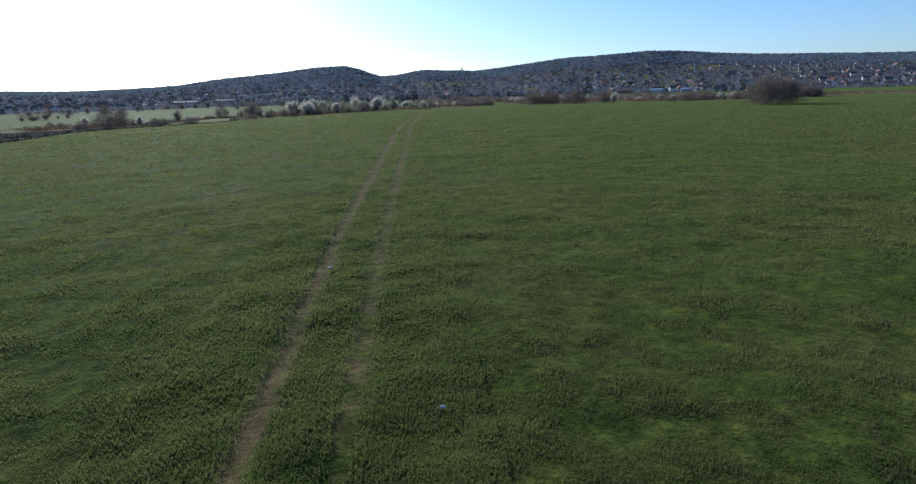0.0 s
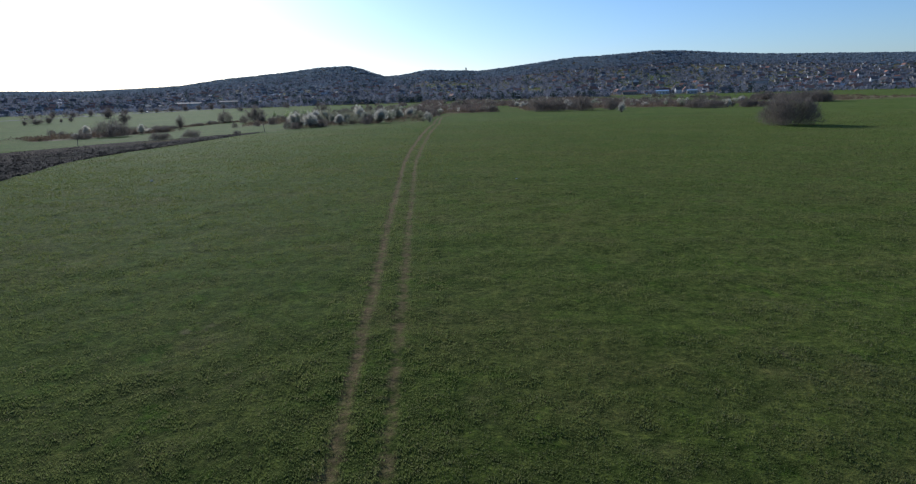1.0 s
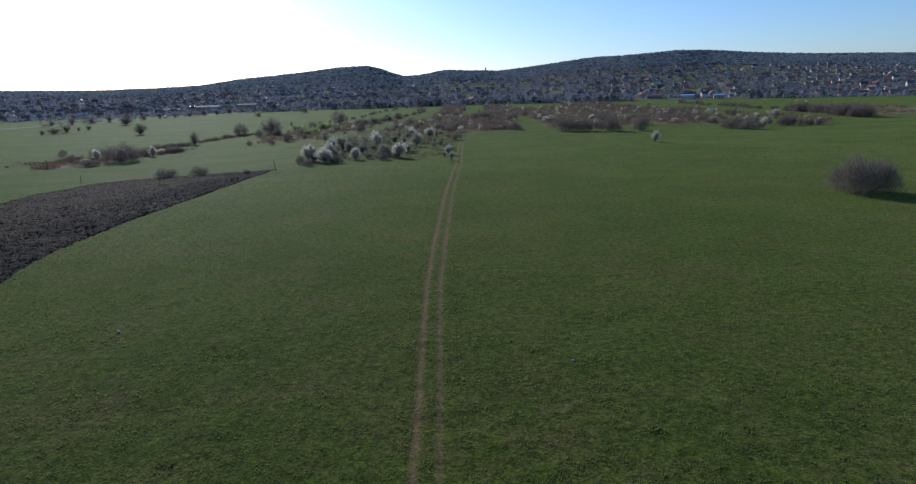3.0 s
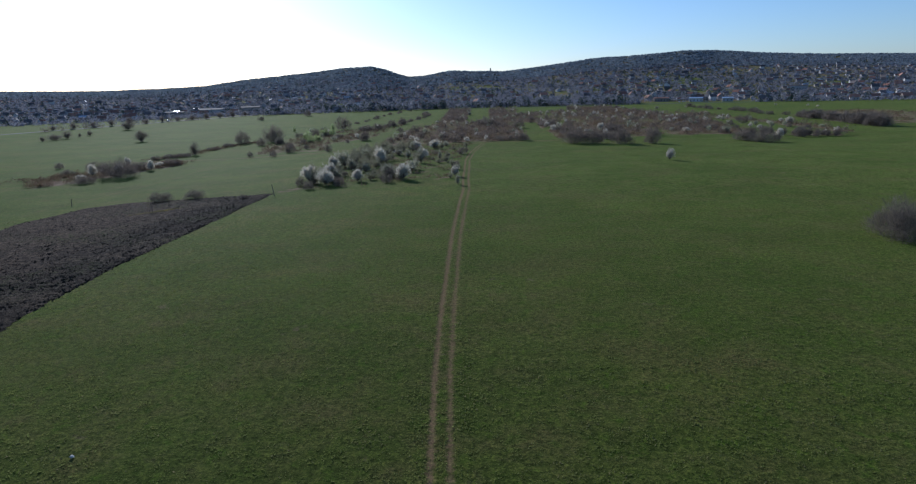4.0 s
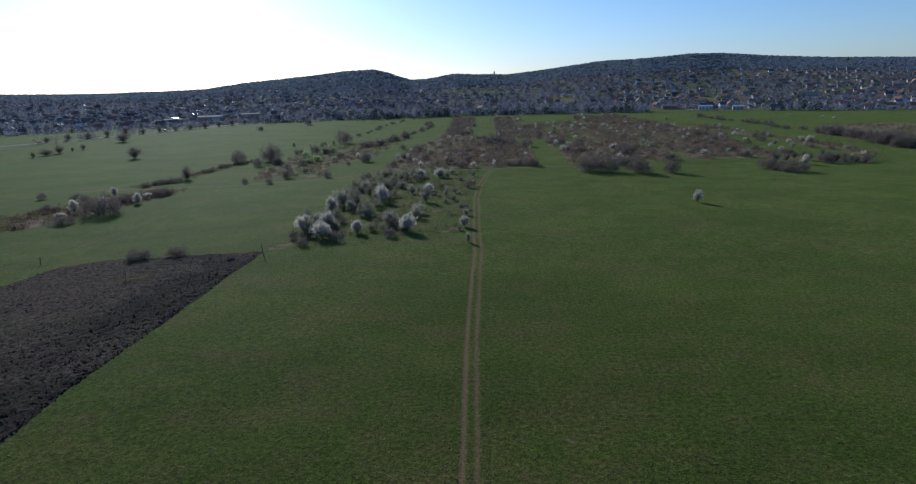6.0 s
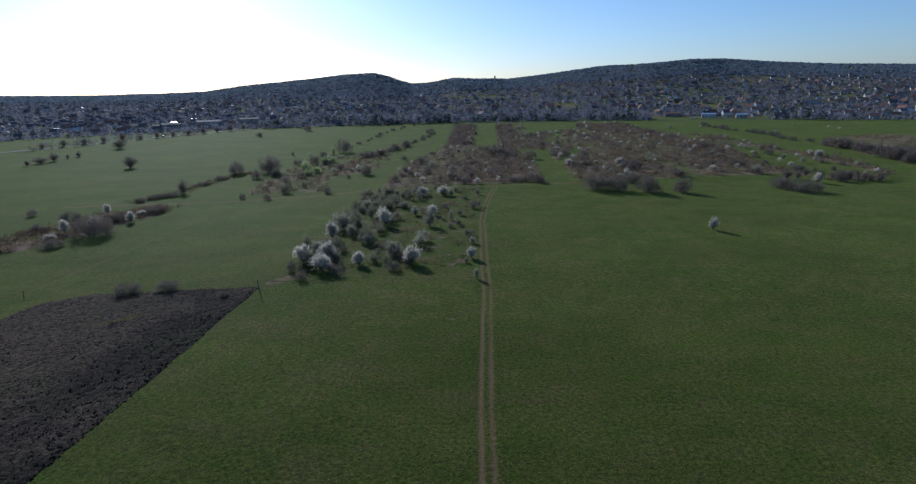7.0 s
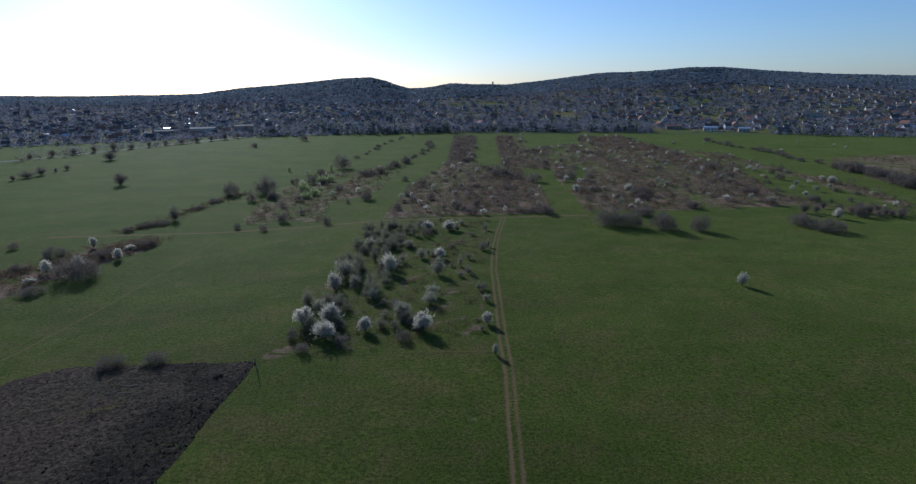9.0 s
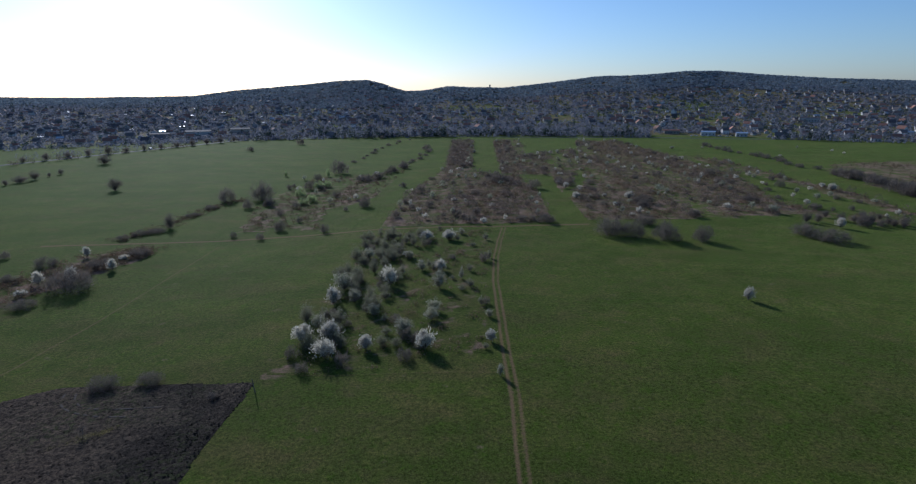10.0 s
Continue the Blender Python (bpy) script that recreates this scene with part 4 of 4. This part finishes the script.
spots = spots[(share > 0.005) & (share < 0.86) & (dense + rng.uniform(-0.7, 0.7, len(spots)) > 0) & (wave(spots[:, 0], spots[:, 1] * 2.2, 110, 67) < 0.55) & ((az < 14) | (az > 23) | (share > 0.09))]
edge = polar(-20, 27, 798, 850, 1300)
bearing = np.degrees(np.arctan2(edge[:, 0], edge[:, 1]))
edge = edge[(bearing < 14) | (bearing > 23)]
edge = edge[wave(edge[:, 0], edge[:, 1], 35, 77) + rng.uniform(-0.3, 0.3, len(edge)) > 0.0]
dark = rng.uniform(size=len(edge)) < 0.55
brush("village_trees", edge[dark], 6.0, 8.5, 40, 1.5, EVERGREEN, "dark evergreens along the near edge of the village", "trees", True)
brush("village_trees", edge[~dark], 6.0, 10.5, 40, 1.5, HAZY_GARDEN, "tall bare trees along the near edge of the village", "trees", True)
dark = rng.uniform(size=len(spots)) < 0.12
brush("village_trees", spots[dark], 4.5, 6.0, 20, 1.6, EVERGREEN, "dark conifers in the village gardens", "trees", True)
brush("village_trees", spots[~dark], 6.0, 3.4, 20, 1.8, HAZY_GARDEN, "bare garden trees and hedges between the village houses", "trees", True)


for side, tall, count, kind in ((13, 6.5, 170, HAZY_GARDEN), (-8, 4.5, 80, THICKET)):
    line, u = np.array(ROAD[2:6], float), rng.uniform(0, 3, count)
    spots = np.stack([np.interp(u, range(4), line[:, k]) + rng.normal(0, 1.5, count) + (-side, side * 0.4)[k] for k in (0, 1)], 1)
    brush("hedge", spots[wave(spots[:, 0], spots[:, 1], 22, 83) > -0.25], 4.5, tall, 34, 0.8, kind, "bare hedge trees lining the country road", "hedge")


def house(name, label, long, deep, eaves, ridge, wall, roof, chimney=True):
    """A gabled house: walls, roof slabs, chimney, windows and door."""
    root = empty(name, label, "house", "village houses")
    x, y = long / 2, deep / 2
    part("wall", [(-x, -y, -1.5), (x, -y, -1.5), (x, y, -1.5), (-x, y, -1.5), (-x, -y, eaves), (x, -y, eaves), (x, y, eaves), (-x, y, eaves), (-x, 0, ridge - 0.1), (x, 0, ridge - 0.1)], [(0, 1, 5, 4), (2, 3, 7, 6), (1, 2, 6, 9, 5), (3, 0, 4, 8, 7), (4, 5, 9, 8), (6, 7, 8, 9)], wall, root)
    o, d = 0.5, (ridge - eaves) / y * 0.5
    points, faces = [], []
    for s in (-1, 1):
        n = len(points)
        for lift in (0.05, 0.3):
            points += [(-x - o, s * (y + o), eaves - d + lift), (x + o, s * (y + o), eaves - d + lift), (x + o, 0, ridge + lift), (-x - o, 0, ridge + lift)]
        faces += [(n + a, n + b, n + c, n + e) for a, b, c, e in ((4, 5, 6, 7), (3, 2, 1, 0), (0, 1, 5, 4), (1, 2, 6, 5), (3, 0, 4, 7))]
    part("roof", points, faces, roof, root)

    def box(name, a, b, material):
        (ax, ay, az), (bx, by, bz) = a, b
        corners = [(px, py, pz) for pz in (az, bz) for px, py in ((ax, ay), (bx, ay), (bx, by), (ax, by))]
        return part(name, corners, [(0, 3, 2, 1), (4, 5, 6, 7), (0, 1, 5, 4), (1, 2, 6, 5), (2, 3, 7, 6), (3, 0, 4, 7)], material, root)

    if chimney:
        box("chimney", (x * 0.4, 0.4, ridge - 1.2), (x * 0.4 + 0.7, 1.1, ridge + 1.1), wall)
    for k in range(max(2, int(long / 3.5))):
        wx = -x + long * (k + 0.5) / max(2, int(long / 3.5))
        box("window", (wx - 0.6, -y - 0.06, 1.0), (wx + 0.6, -y + 0.05, 2.4), PANE)
    box("door", (x - 0.05, -0.5, 0.0), (x + 0.07, 0.5, 2.1), BARK)
    root["tall"], root["wide"] = ridge, long
    return root


HOUSES = [
    house("house", "white rendered village house with a red tiled gable roof", 11, 8.5, 4.2, 8.0, WALLS[0], ROOFS[0]),
    house("house", "cream rendered village house with a dark tiled roof", 10, 8, 3.6, 7.6, WALLS[1], ROOFS[1]),
    house("house", "two-storey white village house with a steep dark roof", 9.5, 9, 6.0, 10.0, WALLS[0], ROOFS[1]),
    house("house", "cream village house with a bright red tiled roof", 13, 9, 3.8, 8.0, WALLS[1], ROOFS[0]),
    house("house", "small white house with a sheet metal roof", 9, 7, 3.2, 5.2, WALLS[0], ROOFS[2], False),
]
taken = [(460, 928), (519, 932), (537, 934), (592, 910), (262, 806), (-371, 795), (-358, 869)]
homes = [(519, 932, 0), (537, 934, 3), (592, 910, 3)]
for x, y in polar(-41, 41, 815, 1420, 4000):
    u = ridge_share(np.array([[x, y]]))[0]
    bearing = math.degrees(math.atan2(x, y))
    if u > 0.72 - 0.2 * math.exp(-(((bearing + 12) / 6) ** 2)) or u < 0.02 or len(homes) >= 270 or rng.uniform() > 1.15 - u or float(wave(x, y, 140, 47)) < rng.uniform(-0.5, 0.4):
        continue
    if min((x - p) ** 2 + (y - q) ** 2 for p, q in taken) > 15**2:
        taken.append((x, y))
        homes.append((x, y, int(rng.choice(5, p=(0.3, 0.24, 0.2, 0.18, 0.08)))))


def on_hill(x, y):
    return base(x, y) + float(smooth(np.hypot(x, y), 900, 1200) * (1.4 * wave(x, y, 130, 21) + 0.6 * wave(x, y, 40, 22)))


used = set()
for x, y, kind in homes:
    k = rng.uniform(0.60, 0.90)
    m = pose(x, y, on_hill(x, y), 0, 0, math.degrees(-math.atan2(x, y)) + rng.choice((0, 90, 0, 25, -30)) + rng.normal(0, 12)) @ Matrix.Diagonal((k, k, k, 1))
    ob = HOUSES[kind] if kind not in used else copy_thing(HOUSES[kind], Matrix.Identity(4))
    used.add(kind)
    ob.matrix_basis = m


def far_houses(count):
    """The countless small houses higher on the slope, as one object."""
    points, faces, kinds = [], [], []
    left = count
    for x, y in polar(-42, 42, 840, 1480, count * 6):
        u = ridge_share(np.array([[x, y]]))[0]
        if not left or u > 0.80 or u < 0.05 or float(wave(x, y, 150, 47)) < rng.uniform(-0.5, 0.5) or min((x - p) ** 2 + (y - q) ** 2 for p, q in taken) < 13**2:
            continue
        left -= 1
        taken.append((x, y))
        z, a, k = on_hill(x, y), math.atan2(-x, y) + rng.choice((0.0, 1.57, 0.5)) + rng.normal(0, 0.2), rng.uniform(0.55, 0.85)
        c, s, n = math.cos(a), math.sin(a), len(points)
        roof = int(rng.choice((2, 3, 4), p=(0.38, 0.56, 0.06)))
        top = 3.9 if roof == 4 else 6.2
        spots = [(px * 4.5, py * 3.5, pz) for pz in (-1.5, 3.4) for px, py in ((-1, -1), (1, -1), (1, 1), (-1, 1))]
        spots += [(px * 4.9, py * 4.0, 3.2) for px, py in ((-1, -1), (1, -1), (1, 1), (-1, 1))] + [(-4.9, 0, top), (4.9, 0, top)]
        points += [(x + k * (px * c - py * s), y + k * (px * s + py * c), z + k * pz) for px, py, pz in spots]
        faces += [tuple(n + i for i in f) for f in ((0, 1, 5, 4), (1, 2, 6, 5), (2, 3, 7, 6), (3, 0, 4, 7), (8, 9, 13, 12), (10, 11, 12, 13), (9, 10, 13), (11, 8, 12))]
        wall = int(rng.integers(0, 2))
        kinds += [wall] * 4 + [roof] * 2 + [wall] * 2
    ob = part("far_houses", points, faces, WALLS[0])
    for m in (WALLS[1], ROOFS[0], ROOFS[1], ROOFS[2]):
        ob.data.materials.append(m)
    ob.data.polygons.foreach_set("material_index", kinds)
    return tagged(ob, "scattered small gabled houses on the hillside", "houses", kind="stuff")


far_houses(900)


def hall(x, y, long, deep, tall, turn, wall, roof, label):
    ob = house("hall", label, long, deep, tall, tall + deep * 0.12, wall, roof, False)
    ob["category"] = "building"
    ob.matrix_basis = pose(x, y, on_hill(x, y), 0, 0, turn)


hall(460, 928, 26, 9, 6, -24, WALLS[0], ROOFS[1], "long pale two-storey building with a flat dark roof")
hall(268, 797, 16, 10, 4, -18, WALLS[0], ROOFS[2], "white commercial hall with a metal roof beside the road")
hall(300, 778, 12, 9, 4, -18, WALLS[0], ROOFS[2], "small white commercial hall beside the road")
hall(232, 822, 18, 10, 4, -14, WALLS[1], ROOFS[0], "low cream workshop with a red roof")
hall(-371, 812, 30, 14, 6, 24, WALLS[0], ROOFS[1], "white factory hall with a dark low roof")
hall(-330, 845, 24, 12, 6, 24, WALLS[1], ROOFS[1], "pale warehouse with a dark low roof")
hall(-415, 800, 22, 10, 4, 27, WALLS[1], ROOFS[1], "low warehouse with a dark roof")


def car_kind():
    root = empty("car", "small parked car beside the village road", "car", "parked cars")
    side = [(-2.1, 0.35), (-2.1, 0.8), (-1.7, 0.95), (-1.2, 1.42), (0.5, 1.45), (1.1, 0.95), (2.0, 0.82), (2.1, 0.35)]
    n = len(side)
    part("body", [(a, s * 0.85, b) for s in (-1, 1) for a, b in side], [tuple(range(n)), tuple(range(2 * n - 1, n - 1, -1))] + [(k, n + k, n + (k + 1) % n, (k + 1) % n) for k in range(n)], PAINT, root)
    for s in (-1, 1):
        part("window", [(-1.45, s * 0.86, 1.0), (-1.1, s * 0.86, 1.36), (0.45, s * 0.86, 1.38), (0.9, s * 0.86, 1.0)], [(0, 1, 2, 3)], PANE, root)
        for a in (-1.3, 1.35):
            points, faces = tube([(a, s * 0.70, 0.32), (a, s * 0.88, 0.32)], [0.32, 0.32], 10)
            part("wheel", points, faces, RUBBER, root)
    return root


first = car_kind()
spots = [(243 + k * 6.5, 783 - k * 1.5 + (k % 2) * 4) for k in range(9)] + [(330 + 21 * k, 736 - 6.5 * k) for k in range(6)] + [(-386, 590), (-350, 660)]
for k, (x, y) in enumerate(spots):
    ob = copy_thing(first, Matrix.Identity(4)) if k else first
    ob.matrix_basis = pose(x, y, base(x, y) + 0.36 + 0.12 * float(wave(x, y, 14, 9)), 0, 0, rng.choice((-18, 162, 70)))


def lookout_tower(bearing, far):
    """A small stone tower on the ridge."""
    x, y = far * math.sin(radians(bearing)), far * math.cos(radians(bearing))
    root = empty("lookout_tower", "small grey stone lookout tower on the wooded ridge", "tower")
    points, faces = tube([(0, 0, -1), (0, 0, 4), (0, 0, 8.5)], [1.7, 1.5, 1.4], 10)
    part("shaft", points, faces, WALLS[1], root)
    points, faces = tube([(0, 0, 8.5), (0, 0, 9.3)], [1.9, 1.9], 10)
    part("parapet", points, faces, WALLS[1], root)
    points, faces = tube([(0, 0, 9.3), (0, 0, 11.0)], [1.6, 0.1], 10)
    part("roof", points, faces, ROOFS[1], root)
    root.matrix_basis = pose(x, y, on_hill(x, y))


lookout_tower(0.6, 1405)


# ---- small things in the meadow ----
def fence_post(x, y, tall, lean):
    root = empty("fence_post", "weathered leaning wooden post at the edge of the field", "post", "field posts")
    path = [(0, 0, -0.3), (0.01, 0, tall * 0.4), (0.03, 0.01, tall * 0.8), (0.03, 0.01, tall)]
    points, faces = tube(path, [0.09, 0.085, 0.08, 0.07], 8)
    part("shaft", points, faces, POST, root)
    points, faces = tube([(0.03, 0.01, tall - 0.02), (0.03, 0.01, tall + 0.05)], [0.085, 0.02], 8)
    part("cap", points, faces, POST, root)
    root.matrix_basis = pose(x, y, base(x, y), 0, lean, 20)


fence_post(-56.5, 170.5, 3.0, -7)
fence_post(-112.7, 173.8, 2.0, 4)
bare = plant("sapling", "thin leafless sapling standing in the ploughed field", "tree", "", 131, 2.9, 1.4, 1, 5, 0.5, 200, 0.5, 0.035, TWIGS)
bare.matrix_basis = pose(-81.1, 157.3, base(-81.1, 157.3))


def stone(x, y, size, seed):
    rng = np.random.default_rng(seed)
    bm = bmesh.new()
    bmesh.ops.create_icosphere(bm, subdivisions=2, radius=size)
    for v in bm.verts:
        v.co = v.co * (1 + 0.25 * rng.normal()) * 1.0
        v.co.z *= 0.6
    mesh = bpy.data.meshes.new("stone")
    bm.to_mesh(mesh)
    bm.free()
    mesh.materials.append(STONE)
    ob = tagged(new("stone", mesh), "small pale stone lying in the grass", "stone", "meadow stones")
    ob.matrix_basis = pose(x, y, base(x, y) + 0.10)


for k, (x, y, s) in enumerate([(-3.15, 11.3, 0.045), (-0.75, 5.75, 0.03), (-31.5, 61, 0.14), (4.0, 55, 0.09)]):
    stone(x, y, s, 200 + k)


# ---- grass ----
def grass(name, places, blades, tall, wide, reach, lift, label, material=BLADES):
    count = len(places)
    n = count * blades
    root = np.repeat(places, blades, 0) + rng.normal(0, reach, (n, 2))
    z = height(root[:, 0], root[:, 1]) + turf_relief(root[:, 0], root[:, 1]) - 0.02 + lift
    k = np.repeat(rng.uniform(0.6, 1.5, count), blades) * rng.uniform(0.6, 1.2, n)
    way = np.stack([rng.normal(0, 0.5, n) + 0.15, rng.normal(0, 0.5, n), np.ones(n)], 1)
    way /= np.linalg.norm(way, axis=1, keepdims=True)
    start = np.column_stack([root, z])
    ob = soup(name, slivers(start, way, k * tall, rng.uniform(0.7, 1.3, n) * wide, rng), material)
    return tagged(ob, label, "grass", kind="stuff")


def lawn(name, lo, hi, count, label):
    """Blades of the meadow in tussocks, finer and denser near the first eye."""
    d, a = np.exp(rng.uniform(math.log(lo), math.log(hi), count)), np.radians(rng.uniform(-66, 66, count))
    p = np.stack([d * np.sin(a), d * np.cos(a)], 1)
    size = np.where(d < 22, 0.32, 0.8)
    lump = smooth(wave(p[:, 0] / size, p[:, 1] / size, 1.0, 61) + 0.35 * wave(p[:, 0], p[:, 1], 5.0, 62), -0.6, 0.6)
    half = 0.5 * np.interp(p[:, 1], [5, 15, 38, 72, 90, 155], [1.02, 1.16, 1.27, 1.34, 1.40, 1.50])
    off = np.abs(np.abs(p[:, 0] - np.interp(p[:, 1], TRACK_Y, TRACK_X)) - half)
    keep = (rng.uniform(size=count) > smooth(np.degrees(np.abs(a)), 43, 66)) & (rng.uniform(size=count) > 1 - smooth(d, 2.6, 4.2)) & (rng.uniform(size=count) < 0.68 + 0.32 * lump) & (off > rng.uniform(0.06, 0.38, count)) & ~inside(p[:, 0], p[:, 1], FIELD) & (rng.uniform(size=count) > smooth(p[:, 1], 130, 200))
    p, d, lump, near_track = p[keep], d[keep], lump[keep], off[keep] < 1.6
    n = len(p)
    tall = np.clip(0.030 + 0.0011 * d, 0.035, 0.11) * (0.6 + 0.75 * lump) * rng.uniform(0.5, 1.4, n)
    wide = np.clip(0.0017 * d, 0.006, 0.13) * rng.uniform(0.7, 1.4, n)
    way = np.stack([rng.normal(0, 0.55, n) + 0.1, rng.normal(0, 0.55, n), np.ones(n)], 1)
    way /= np.linalg.norm(way, axis=1, keepdims=True)
    start = np.column_stack([p, height(p[:, 0], p[:, 1]) + turf_relief(p[:, 0], p[:, 1]) - 0.01 + 0.03 * near_track])
    return tagged(soup(name, slivers(start, way, tall, wide, rng), BLADES), label, "grass", kind="stuff")


lawn("near_grass", 2.6, 22, 960000, "short uneven tussocks of meadow grass")
lawn("meadow_tufts", 22, 200, 570000, "tussocks of meadow grass")
patch = np.stack([rng.normal(-80.0, 2.0, 150), np.zeros(150)], 1)
patch[:, 1] = 157.0 + (patch[:, 0] + 80) * 0.7 + rng.normal(0, 0.7, 150)
grass("grass_patch", patch, 9, 0.16, 0.05, 0.35, 0.10, "yellowed grass left standing in the ploughed field", DRY_BLADES)
